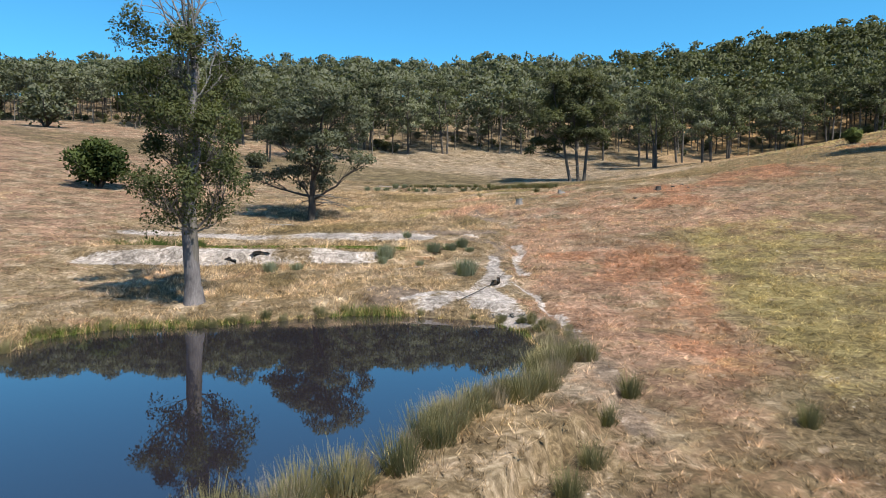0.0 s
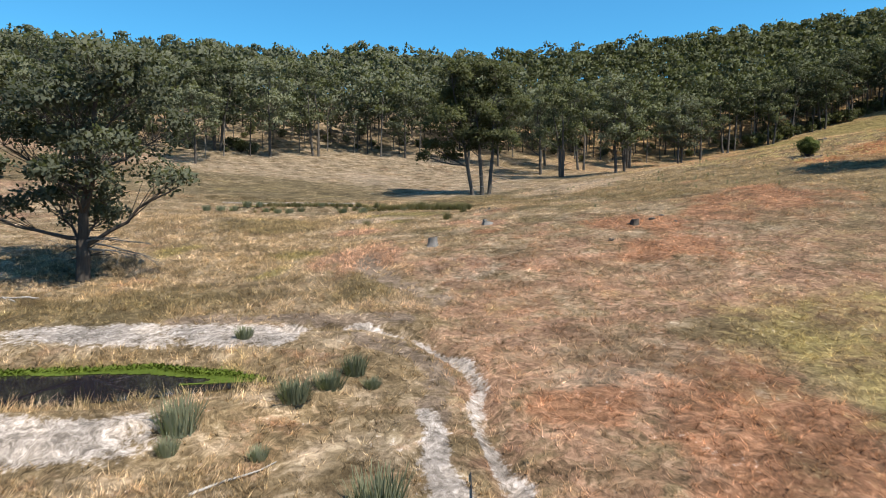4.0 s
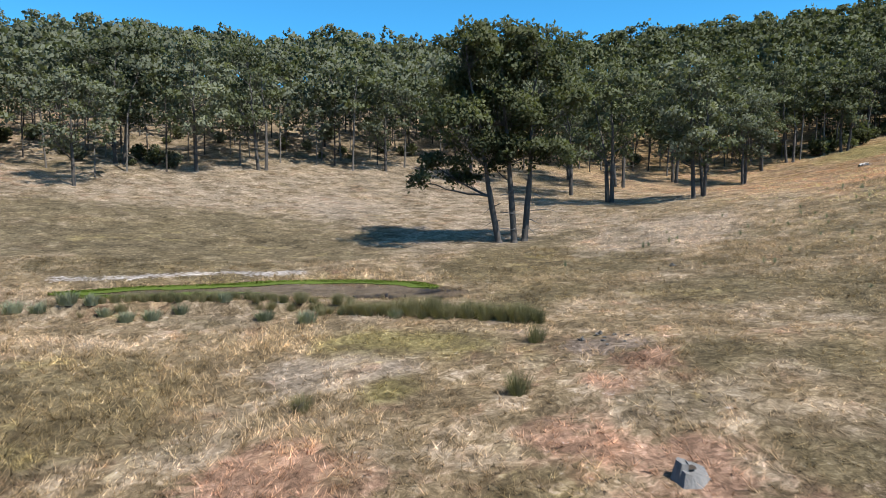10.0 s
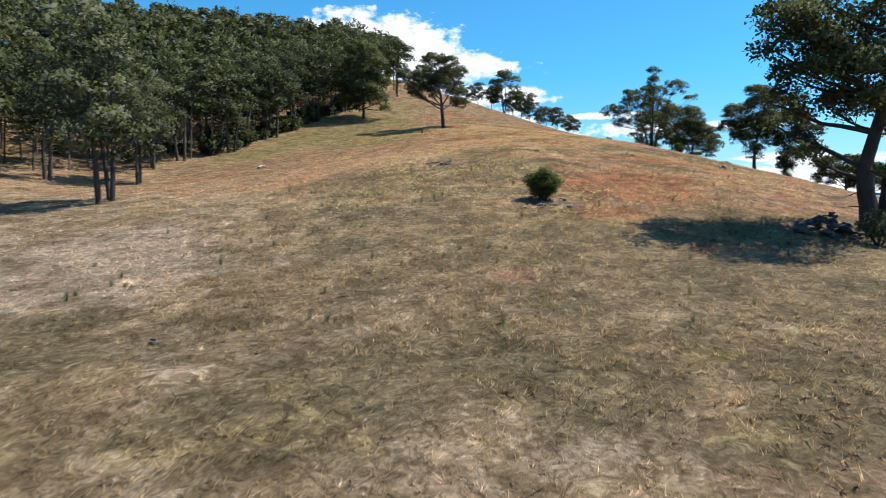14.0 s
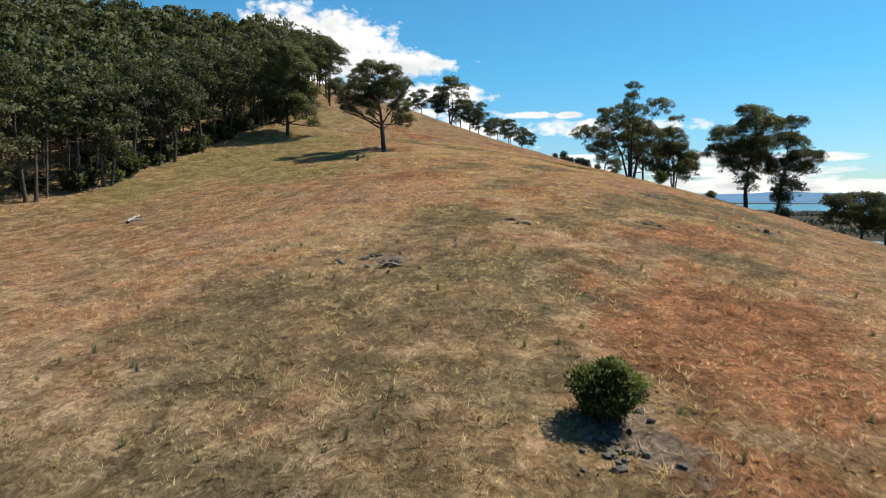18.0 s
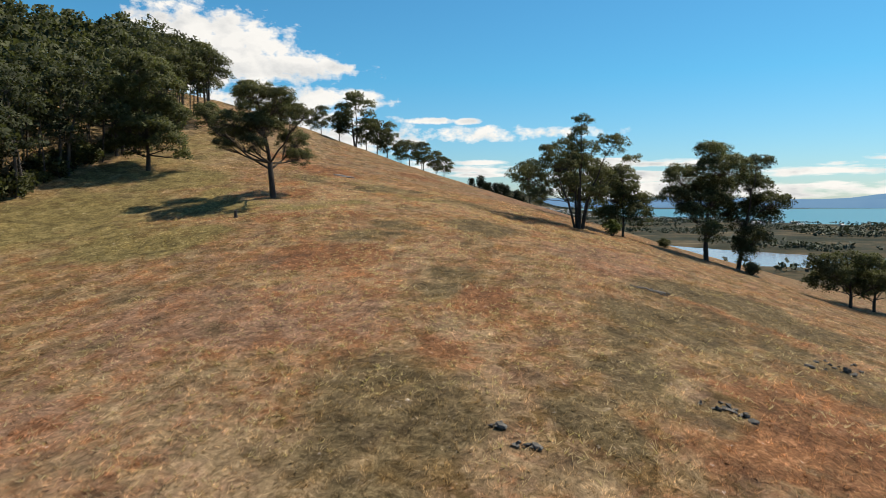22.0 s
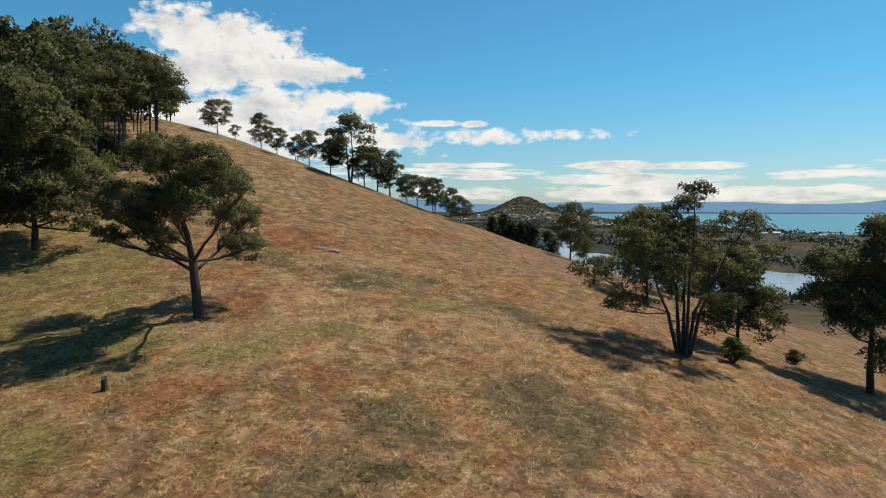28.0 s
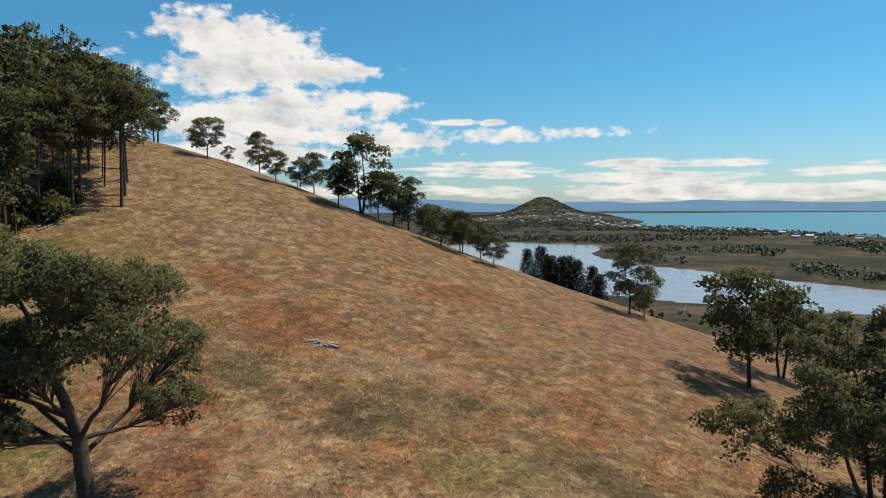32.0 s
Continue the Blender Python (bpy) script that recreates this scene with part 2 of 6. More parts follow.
GOLD_GRASS, GOLD_PALE, DEEP_RUST = (0.228, 0.147, 0.063), (0.335, 0.236, 0.138), (0.222, 0.098, 0.046)
STRAW, CREAM_GRASS, PINK_GRASS, RUST_GRASS = (0.203, 0.149, 0.086), (0.282, 0.221, 0.160), (0.282, 0.168, 0.114), (0.246, 0.123, 0.070)
OLIVE_GRASS, LUSH_GRASS, EARTH, PALE_CLAY = (0.112, 0.087, 0.045), (0.176, 0.144, 0.056), (0.180, 0.136, 0.102), (0.375, 0.330, 0.298)


def mat_ground():
    m, nt, b = material("pasture", 0.95, 0.1)
    p, col, rough = pasture_colour(nt)
    link(nt, mix(nt, 1.0, col, (0.68, 0.68, 0.69), "MULTIPLY"), b.inputs["Base Color"])
    # fine upstanding stalks catch the light at a low view
    b.inputs["Sheen Weight"].default_value, b.inputs["Sheen Roughness"].default_value = 0.8, 0.5
    link(nt, col, b.inputs["Sheen Tint"])
    bump(nt, b, rough, 0.5, 0.12)
    return m


def mat_grass(name, gain):
    m, nt, b = material(name, 0.8, 0.2)
    p, col, fine = pasture_colour(nt)
    rnd = nt.nodes.new("ShaderNodeNewGeometry").outputs["Random Per Island"]
    col = mix(nt, 1.0, col, ramp(nt, rnd, [(0.0, (0.6 * gain, 0.59 * gain, 0.58 * gain)), (0.5, (0.95 * gain, 0.94 * gain, 0.93 * gain)), (1.0, (1.5 * gain, 1.5 * gain, 1.5 * gain))]), "MULTIPLY")
    link(nt, col, b.inputs["Base Color"])
    tr = nt.nodes.new("ShaderNodeBsdfTranslucent")
    link(nt, col, tr.inputs["Color"])
    ms = nt.nodes.new("ShaderNodeMixShader")
    ms.inputs[0].default_value = 0.5
    link(nt, b.outputs[0], ms.inputs[1])
    link(nt, tr.outputs[0], ms.inputs[2])
    link(nt, ms.outputs[0], nt.nodes["Material Output"].inputs["Surface"])
    return m


def mat_leaf(name, dark, light, glow=0.3):
    m, nt, b = material(name, 0.7, 0.12)
    rnd = nt.nodes.new("ShaderNodeNewGeometry").outputs["Random Per Island"]
    info = nt.nodes.new("ShaderNodeObjectInfo").outputs["Random"]
    p = position(nt)
    n = noise_tex(nt, p, 0.16, 3.0, 0.6)
    f = maths(nt, "ADD", maths(nt, "MULTIPLY", rnd, 0.22), maths(nt, "ADD", maths(nt, "MULTIPLY", maths(nt, "SUBTRACT", n, 0.32), 1.5), maths(nt, "MULTIPLY", maths(nt, "SUBTRACT", info, 0.35), 0.5)), clamp=True)
    col = mix(nt, f, dark, light)
    link(nt, col, b.inputs["Base Color"])
    tr = nt.nodes.new("ShaderNodeBsdfTranslucent")
    link(nt, mix(nt, 1.0, col, (1.1, 1.15, 0.6), "MULTIPLY"), tr.inputs["Color"])
    ms = nt.nodes.new("ShaderNodeMixShader")
    ms.inputs[0].default_value = glow
    link(nt, b.outputs[0], ms.inputs[1])
    link(nt, tr.outputs[0], ms.inputs[2])
    link(nt, ms.outputs[0], nt.nodes["Material Output"].inputs["Surface"])
    return m


def mat_bark(name, dark, light, fine=1.6):
    m, nt, b = material(name, 0.85, 0.2)
    tc = nt.nodes.new("ShaderNodeTexCoord").outputs["Object"]
    mp = nt.nodes.new("ShaderNodeMapping")
    mp.inputs["Scale"].default_value = (5.0, 5.0, 0.9)
    link(nt, tc, mp.inputs[0])
    n = noise_tex(nt, mp.outputs[0], fine, 5.0, 0.68, 0.3)
    big = noise_tex(nt, tc, 0.5, 3.0)
    link(nt, mix(nt, maths(nt, "ADD", maths(nt, "MULTIPLY", n, 0.9), maths(nt, "MULTIPLY", maths(nt, "SUBTRACT", big, 0.5), 1.0), clamp=True), dark, light), b.inputs["Base Color"])
    bump(nt, b, n, 0.9, 0.06)
    return m


def mat_plain(name, dark, light, scale, rough=0.9, relief=0.03):
    m, nt, b = material(name, rough, 0.25)
    tc = nt.nodes.new("ShaderNodeTexCoord").outputs["Object"]
    n = noise_tex(nt, tc, scale, 5.0, 0.65)
    n2 = noise_tex(nt, tc, scale * 0.2, 2.0)
    link(nt, mix(nt, maths(nt, "ADD", maths(nt, "MULTIPLY", n, 0.7), maths(nt, "SUBTRACT", n2, 0.25), clamp=True), dark, light), b.inputs["Base Color"])
    bump(nt, b, n, 0.7, relief)
    return m


def mat_water(name, colour, rough, ripple):
    m, nt, b = material(name, rough, 0.5)
    b.inputs["IOR"].default_value = 2.2 if "pond" in name else 1.33
    p = position(nt)
    murk = noise_tex(nt, p, 0.08, 3.0)
    link(nt, mix(nt, maths(nt, "MULTIPLY", murk, 0.6), colour, tuple(c * 0.6 for c in colour)), b.inputs["Base Color"])
    bump(nt, b, noise_tex(nt, p, 2.5, 3.0), ripple, 0.02)
    return m


GROUND, GRASS, GRASS_TALL = mat_ground(), mat_grass("dry_grass", 1.75), mat_grass("tall_straw_grass", 2.55)
LEAF_GREY = mat_leaf("gum_leaves", (0.060, 0.068, 0.048), (0.182, 0.195, 0.134), 0.38)
LEAF_OLIVE = mat_leaf("olive_gum_leaves", (0.042, 0.048, 0.024), (0.150, 0.155, 0.080), 0.36)
LEAF_POND = mat_leaf("hanging_gum_leaves", (0.026, 0.033, 0.015), (0.098, 0.112, 0.048), 0.35)
LEAF_DARK = mat_leaf("dark_gum_leaves", (0.036, 0.042, 0.022), (0.112, 0.122, 0.060), 0.38)
LEAF_WOOD = mat_leaf("hillside_gum_leaves", (0.027, 0.034, 0.021), (0.104, 0.115, 0.063), 0.32)
# coastal leaves paler and bluer: distance haze mixed into their colour
LEAF_FAR_HAZED = mat_leaf("hazed_coastal_trees", (0.036, 0.048, 0.040), (0.075, 0.090, 0.070), 0.1)
STRAW_TUFT = mat_leaf("bleached_straw", (0.25, 0.185, 0.105), (0.52, 0.43, 0.29), 0.5)
LEAF_THISTLE = mat_leaf("thistle_leaves", (0.10, 0.11, 0.07), (0.27, 0.28, 0.19), 0.35)
LEAF_LUSH = mat_leaf("lush_grass", (0.035, 0.055, 0.012), (0.13, 0.16, 0.04), 0.3)
LEAF_GREEN = mat_leaf("green_leaves", (0.026, 0.041, 0.012), (0.099, 0.122, 0.040))
LEAF_PINE = mat_leaf("pine_needles", (0.008, 0.013, 0.007), (0.026, 0.036, 0.018), 0.1)
LEAF_RUSH = mat_leaf("rush_blades", (0.075, 0.078, 0.036), (0.28, 0.24, 0.13), 0.3)
DRY_RUSH = mat_leaf("dry_rush_blades", (0.16, 0.13, 0.095), (0.38, 0.31, 0.22), 0.3)
LEAF_WATERWEED = mat_leaf("green_weed", (0.06, 0.09, 0.012), (0.13, 0.17, 0.03), 0.2)
BARK = mat_bark("gum_bark", (0.021, 0.017, 0.014), (0.106, 0.089, 0.076))
BARK_GREY = mat_bark("grey_gum_bark", (0.030, 0.026, 0.022), (0.125, 0.112, 0.100))
BARK_PALE = mat_bark("pale_bark", (0.053, 0.046, 0.040), (0.198, 0.178, 0.155))
BARK_FURROWED = mat_bark("furrowed_grey_bark", (0.014, 0.012, 0.013), (0.27, 0.245, 0.245), 2.6)
DEADWOOD = mat_bark("grey_deadwood", (0.07, 0.066, 0.062), (0.25, 0.24, 0.23))
BLEACHED = mat_bark("bleached_wood", (0.16, 0.15, 0.14), (0.5, 0.48, 0.46))
CLAY = mat_plain("pale_clay", (0.14, 0.11, 0.09), (0.38, 0.33, 0.29), 2.0, 0.95, 0.06)
# near-black lining: the shade inside holes is put into the colour
HOLLOW_SHADE = mat_plain("hollow_shade", (0.02, 0.015, 0.01), (0.06, 0.045, 0.035), 3.0, 0.95, 0.05)
PIPE = mat_plain("black_pipe", (0.012, 0.012, 0.012), (0.03, 0.03, 0.03), 4.0, 0.5, 0.005)
ROCK = mat_plain("lichen_rock", (0.022, 0.021, 0.020), (0.15, 0.143, 0.132), 3.0, 0.9, 0.05)
POND = mat_water("pond_water", (0.015, 0.013, 0.017), 0.02, 0.02)
SEA = mat_water("sea_water", (0.05, 0.19, 0.24), 0.35, 0.3)
# pale lagoon base: reflected horizon cloud is painted into the water colour
LAGOON_M = mat_water("lagoon_water", (0.26, 0.26, 0.28), 0.2, 0.1)


# ---- relief of the land ----
# control heights every 50 m, rows from south to north
RELIEF = np.array([
    5.4, 3.7, 3.1, 2.5, 1.1, -1.8, -5.7, -9, -10.2, -9.6, -8.3,
    10.8, 0.8, -4.1, 0.9, 4.4, 4.3, 2.8, -0, -3.6, -6.5, -8.6,
    16.2, 4, 1.8, 11.2, 10, 10.5, 12.4, 11.4, 3.7, -3.6, -9.3,
    21.1, 11.9, 5.8, 15, 27, 29.2, 27.2, 27.3, 9.6, -1.4, -10.1,
    24.5, 18.7, 12.4, 10.3, 16.8, 32.4, 40.4, 46.3, 18.4, 2.2, -11.8,
    31.7, 31.8, 31.6, 25.3, 21.6, 34.5, 50.5, 69.2, 42.4, 11.6, -13.5,
    47.5, 47.9, 45.5, 44.7, 45.5, 55.3, 66.8, 73.5, 51, 19, -11.8,
    53.3, 53.9, 51.9, 55, 59, 65.4, 69.5, 65.6, 48.5, 22.2, -7.1,
    55.8, 56.6, 55.8, 62.2, 68.1, 69.8, 65.5, 56.4, 42.5, 22.7, -1.1,
]).reshape(9, 11)
SWELLS = [(80, 156, -1.47), (22, 42, -1.32), (45, 99, -0.66), (62, 143, 0.39), (21, 66, 0.88), (72, 106, 0.63), (3, 20, 0.36), (202, 129, -0.56), (22, 113, -0.7), (139, 163, -0.7), (133, 138, 0.75), (91, 144, 0.42), (105, 78, -0.4), (139, 124, -0.18)]
LATTICE = np.random.RandomState(5).rand(64, 64)


def value_noise(x, y, size):
    u, v = x / size, y / size
    i, j = np.floor(u).astype(int), np.floor(v).astype(int)
    f, g = u - i, v - j
    f, g = f * f * (3 - 2 * f), g * g * (3 - 2 * g)
    a, b = LATTICE[i % 64, j % 64], LATTICE[(i + 1) % 64, j % 64]
    c, d = LATTICE[i % 64, (j + 1) % 64], LATTICE[(i + 1) % 64, (j + 1) % 64]
    return (a * (1 - f) + b * f) * (1 - g) + (c * (1 - f) + d * f) * g - 0.5


def step(a, b, x):
    t = np.clip((x - a) / (b - a), 0, 1)
    return t * t * (3 - 2 * t)


def outline_distance(x, y, poly):
    """Distance to a closed outline, negative inside."""
    best = np.full(x.shape, 1e9)
    inside = np.zeros(x.shape, bool)
    for (ax, ay), (bx, by) in zip(poly, poly[1:] + poly[:1]):
        dx, dy = bx - ax, by - ay
        t = np.clip(((x - ax) * dx + (y - ay) * dy) / (dx * dx + dy * dy), 0, 1)
        best = np.minimum(best, np.hypot(x - ax - t * dx, y - ay - t * dy))
        cross = (ay > y) != (by > y)
        inside ^= cross & (x < ax + (y - ay) * dx / (dy if dy else 1e-9))
    return np.where(inside, -best, best)


def line_distance(x, y, line):
    best = np.full(x.shape, 1e9)
    for (ax, ay), (bx, by) in zip(line, line[1:]):
        dx, dy = bx - ax, by - ay
        t = np.clip(((x - ax) * dx + (y - ay) * dy) / (dx * dx + dy * dy), 0, 1)
        best = np.minimum(best, np.hypot(x - ax - t * dx, y - ay - t * dy))
    return best


POND_A = [(3.4, 23), (3.2, 27), (1.7, 29.6), (-2, 30.8), (-4.4, 31), (-7.4, 29.6), (-10.8, 28.1), (-14.1, 27.6), (-15.8, 25.4),
          (-15.2, 20.7), (-16, 15), (-14, 8), (-8, 6), (-3.8, 10.5), (-2.1, 12.6), (-1.1, 14.4), (0.3, 17.2), (2, 19.4)]
POND_B = [(-1.8, 47.4), (-3.2, 48.9), (-6, 50.2), (-9.8, 50.4), (-15.9, 50.4), (-24, 50), (-25, 47), (-13.6, 45.7), (-7.5, 46), (-4.7, 46.5)]
POND_C = [(-9, 102.5), (-5, 104), (-0.4, 104.4), (4, 105), (8.6, 104.6), (12.3, 102.6), (14.2, 98.5), (12.8, 95.8), (8, 97), (3.6, 98.6), (-1.4, 99.6), (-6, 100)]
LAGOON = [(455, -170), (490, -1), (508, 53), (540, 120), (570, 260), (900, 340), (1080, 240), (1010, 95), (840, 110), (720, 50), (583, -73), (520, -180)]
BAY = [(900, -900), (1274, -348), (1500, -215), (1776, -5), (2200, -60), (2750, 0), (3700, 60), (3800, -600), (4000, -1500), (4300, -4000), (900, -4000)]
PONDS = [(POND_A, 0.9), (POND_B, 2.9), (POND_C, 8.4)]
SEA_LEVEL = -10.0
GULLY = [(4.8, 39.0), (5.0, 41.6), (5.4, 45.0), (5.2, 48.2), (4.2, 51.0), (2.4, 52.6), (-1.1, 52.8)]


def relief(x, y):
    ny, nx = RELIEF.shape
    u, v = np.clip((x + 100) / 50, -1, nx), np.clip((y + 50) / 50, -1, ny)
    i, j = np.floor(u).astype(int), np.floor(v).astype(int)

    def basis(f):
        return ((1 - f) ** 3 / 6, (3 * f ** 3 - 6 * f ** 2 + 4) / 6, (-3 * f ** 3 + 3 * f ** 2 + 3 * f + 1) / 6, f ** 3 / 6)

    z = 0
    for dj, wj in enumerate(basis(v - j)):
        for di, wi in enumerate(basis(u - i)):
            z = z + wi * wj * RELIEF[np.clip(j + dj - 1, 0, ny - 1), np.clip(i + di - 1, 0, nx - 1)]
    for sx, sy, h in SWELLS:
        z = z + h * np.exp(-((x - sx) ** 2 + (y - sy) ** 2) / 392)
    return z


def height(x, y):
    x, y = np.asarray(x, float), np.asarray(y, float)
    z = relief(x, y)
    z = z + 0.5 * value_noise(x, y, 9) + 0.16 * value_noise(x + 50, y, 2.3)
    # dam walls round the upper ponds
    z = z + 0.3 * np.exp(-(line_distance(x, y, [(-26, 44.3), (-12, 44), (-3, 45.2), (1.0, 47.5)]) / 1.3) ** 2)
    z = z + 0.5 * step(42.2, 42.9, y + 0.6 * value_noise(x, y, 3.1) - 0.03 * (x + 14)) * (1 - step(43.6, 45.4, y)) * step(-25, -22, x) * (1 - step(-8, -4, x))
    z = z + 0.12 * np.exp(-(line_distance(x, y, [(-8, 97.6), (-1, 97), (5, 95.2), (12, 92.8), (16, 93)]) / 1.6) ** 2)
    z = z - 0.35 * np.exp(-(line_distance(x, y, GULLY) / 0.45) ** 2)
    z = z - 0.25 * np.exp(-(line_distance(x, y, [(4.3, 36.5), (4.6, 34.2), (5.0, 32.8), (5.0, 29.5), (5.5, 26.5)]) / 0.3) ** 2)
    z = z - 0.3 * np.exp(-(line_distance(x, y, [(2.8, 37.6), (1.8, 35.3), (0.9, 33.8)]) / 0.5) ** 2)
    z = z - 0.16 * np.exp(-(line_distance(x, y, [(3.6, 66.5), (3.2, 63.5), (3.8, 61.0), (4.6, 58.9), (5.6, 57.2)]) / 0.9) ** 2)
    z = z - 0.5 * np.exp(-(np.hypot((x - 2.85) * 1.7, y - 35.5) / 0.55) ** 4)
    for poly, level in PONDS:
        near = (np.abs(x - poly[0][0]) < 60) & (np.abs(y - poly[0][1]) < 60)
        if near.any():
            d = outline_distance(x, y, poly) + 0.5 * value_noise(x, y, 2.7)
            z = np.where(d < 0, level - 0.06 + np.maximum(d * 0.4, -0.9), np.where(d < 3, level - 0.06 + (np.maximum(z, level + 0.12) - level + 0.06) * step(0, 2.2, d), z))
    # the coastal plain
    far = step(300, 430, np.maximum(x, np.abs(y) - 260))
    plain = SEA_LEVEL + 1.6 + 2.2 * value_noise(x, y, 160) + 1.0 * value_noise(x, y, 47)
    plain = plain + 54 * np.exp(-((x - 2410) / 220) ** 2 - ((y - 262) / 92) ** 2) + 18 * np.exp(-((x - 2380) / 420) ** 2 - ((y - 240) / 260) ** 2)
    west = step(350, 150, x)
    plain = plain * (1 - west) + (45 + 10 * value_noise(x, y, 300)) * west
    z = z * (1 - far) + plain * far
    wet = np.minimum(outline_distance(x, y, LAGOON), outline_distance(x, y, BAY)) + 10 * value_noise(x, y, 35)
    z = np.where((x > 330), np.where(wet < 0, SEA_LEVEL - 0.7, np.minimum(z, SEA_LEVEL + 0.15 + np.maximum(wet, 0) * 0.06 + np.maximum(wet - 60, 0) * 0.6)), z)
    return z


def ground_z(x, y):
    return float(height(np.array([x]), np.array([y]))[0])


# patches of the pasture: middle, half width, half depth, turn
OLIVE = [(17, 48, 2.4, 2.2, -16), (-9, 38, 1.2, 2.3, -4), (-4, 85, 4.2, 4.8, -16), (-9, 58, 4.9, 3.6, -10), (2, 58, 1.9, 2.5, -17), (-5, 120, 13.4, 13.6, 15), (27, 108, 7.4, 11.7, -42), (21, 78, 2.1, 3, -28), (9, 73, 1, 1.4, -21), (16, 73, 1.1, 1.4, -24), (20, 106, 3.5, 7.6, -27), (18, 95, 3, 5.7, -29), (18, 80, 1.3, 2.1, -28), (30, 85, 2.1, 1.5, -74), (34, 81, 1.5, 1.4, -70), (81, 109, 5.5, 4.8, -82)]
OLIVE += [(70, 102, 5.4, 2, -76), (75, 97, 3.7, 2, -65), (65, 110, 6.1, 1.3, -78), (88, 107, 3.9, 4.7, -82), (106, 109, 2.1, 3, -78), (124, 120, 4.7, 2.8, -80), (111, 109, 2.7, 3.2, -81), (134, 118, 2.8, 3.1, -70), (127, 120, 3, 2.2, -81), (138, 108, 4, 5, -66), (166, 129, 6, 4.8, -61), (161, 114, 4.7, 4.5, -60), (87, 98, 1.5, 3.5, -70), (83, 87, 2.5, 3.5, -60), (167, 143, 3.3, 4.5, -64), (2, 118, 7.7, 5.2, 6), (87, 106, 7, 4.5, -20), (103, 92, 7, 5, 40), (92, 94, 5, 4, 30), (118, 84, 8, 5, 50), (31, 86, 3, 4, 20), (26, 90, 4, 3, 0), (30, 78, 4, 3, 0)]
LUSH = [(16, 29, 4.3, 6.9, -17), (14, 22, 1.4, 3.7, -10), (17, 38, 2.9, 3.4, -16), (16, 41, 2.1, 2.7, -12), (-9, 73, 1.6, 2.7, -9), (-2, 69, 1.4, 1.7, -18), (-3, 64, 0.8, 2.1, -23), (9, 88, 4.8, 2.2, -30), (8, 83, 1.2, 1.6, -17), (135, 162, 14, 16, -83), (110, 163, 7.7, 10.5, -80), (130, 163, 6.8, 15.6, -78), (156, 162, 4.6, 9.7, -74), (152, 150, 3.4, 4.7, -82), (146, 129, 4.8, 1.6, -74), (159, 120, 3.5, 2.9, -64)]
LUSH += [(159, 160, 6.1, 7.4, -73), (145, 149, 3.8, 4.7, -83), (141, 134, 5.4, 2.4, -78), (140, 146, 7.3, 6.4, -87), (126, 137, 3, 2.2, -84), (121, 141, 6, 7.1, -93), (124, 148, 6.1, 8.5, -95)]
RUST = [(13, 40, 4.6, 6.3, -11), (9, 23, 1.5, 2.9, -4), (7, 43, 1.8, 1.7, -17), (12, 37, 1.7, 1.3, -17), (20, 60, 3.6, 2.9, -30), (34, 68, 6.7, 6.9, -54), (21, 66, 4, 3.1, -30), (18, 59, 2.1, 2, -23), (28, 66, 3.1, 3.5, -36), (27, 77, 1.2, 2.7, -32), (12, 71, 1.3, 1.2, -22), (65, 87, 4.9, 7, -68), (55, 89, 2.8, 3.9, -70), (70, 88, 7.2, 4.6, -66), (62, 86, 3.1, 3.5, -72), (90, 89, 6.3, 6.1, -53), (117, 120, 6.7, 7.8, -84), (72, 94, 2.2, 2.2, -62)]
RUST += [(99, 90.8, 5, 3, 30), (88, 93, 4, 2.5, 20), (112, 86, 6, 3, 40), (76, 100, 2.1, 1.7, -72), (105, 106, 2.4, 4.2, -77), (94, 105, 1.8, 4.8, -79), (98, 88, 6.7, 4.5, -56), (135, 133, 4, 3.5, -83), (137, 125, 3.1, 2.8, -70), (152, 137, 3.1, 6.9, -71), (178, 143, 6, 9, -56), (188, 156, 4.1, 4.7, -55), (205, 131, 9.3, 4.5, -34), (160, 144, 2.7, 4.6, -70), (174, 114, 4.2, 4.3, -47), (109, 114, 1.5, 1.5, -81)]
PINK = [(7, 27, 2.8, 5.5, 0), (9, 36, 2.5, 2.8, -10), (3, 66, 3.4, 5.8, -24), (2, 66, 2, 4.6, -20), (14, 60, 4.3, 3.1, -21), (4, 77, 3.1, 1.8, -25), (11, 76, 1.6, 1.6, -30), (13, 75, 1.2, 1.2, -20), (16, 71, 0.9, 1.1, -25), (16, 81, 1.1, 1.3, -30), (14, 79, 0.9, 1, -36), (40, 89, 1.4, 1.3, -79), (84, 128, 10.8, 5.8, -97), (73, 125, 4.6, 2.9, -89), (99, 122, 14, 8.8, -97), (130, 94, 11.3, 8.2, -34), (115, 123, 3.3, 4.8, -87), (211, 107, 14, 16, -25)]
PINK += [(-75, 120, 14, 16, 81)]
CREAM = [(9, 45, 2.4, 2.4, -14), (8, 61, 2.9, 2.3, -19), (5, 86, 1.8, 2.1, -29), (10, 140, 7.5, 10.3, 10), (8, 85, 1.7, 1.1, -23), (35, 110, 8.4, 10.7, -55), (82, 119, 14, 9, -118), (96, 104, 1.6, 12.8, -72), (82, 102, 2.4, 2.7, -75), (81, 97, 1.2, 2.2, -59), (72, 107, 3, 1.3, -82), (114, 116, 7.3, 11.3, -86), (149, 134, 12.6, 16, -62), (84, 101, 1.3, 2.3, -79), (93, 93, 1.9, 2, -65), (101, 118, 6, 7.1, -89), (122, 111, 2, 2.7, -70), (107, 106, 1.6, 1.7, -80)]
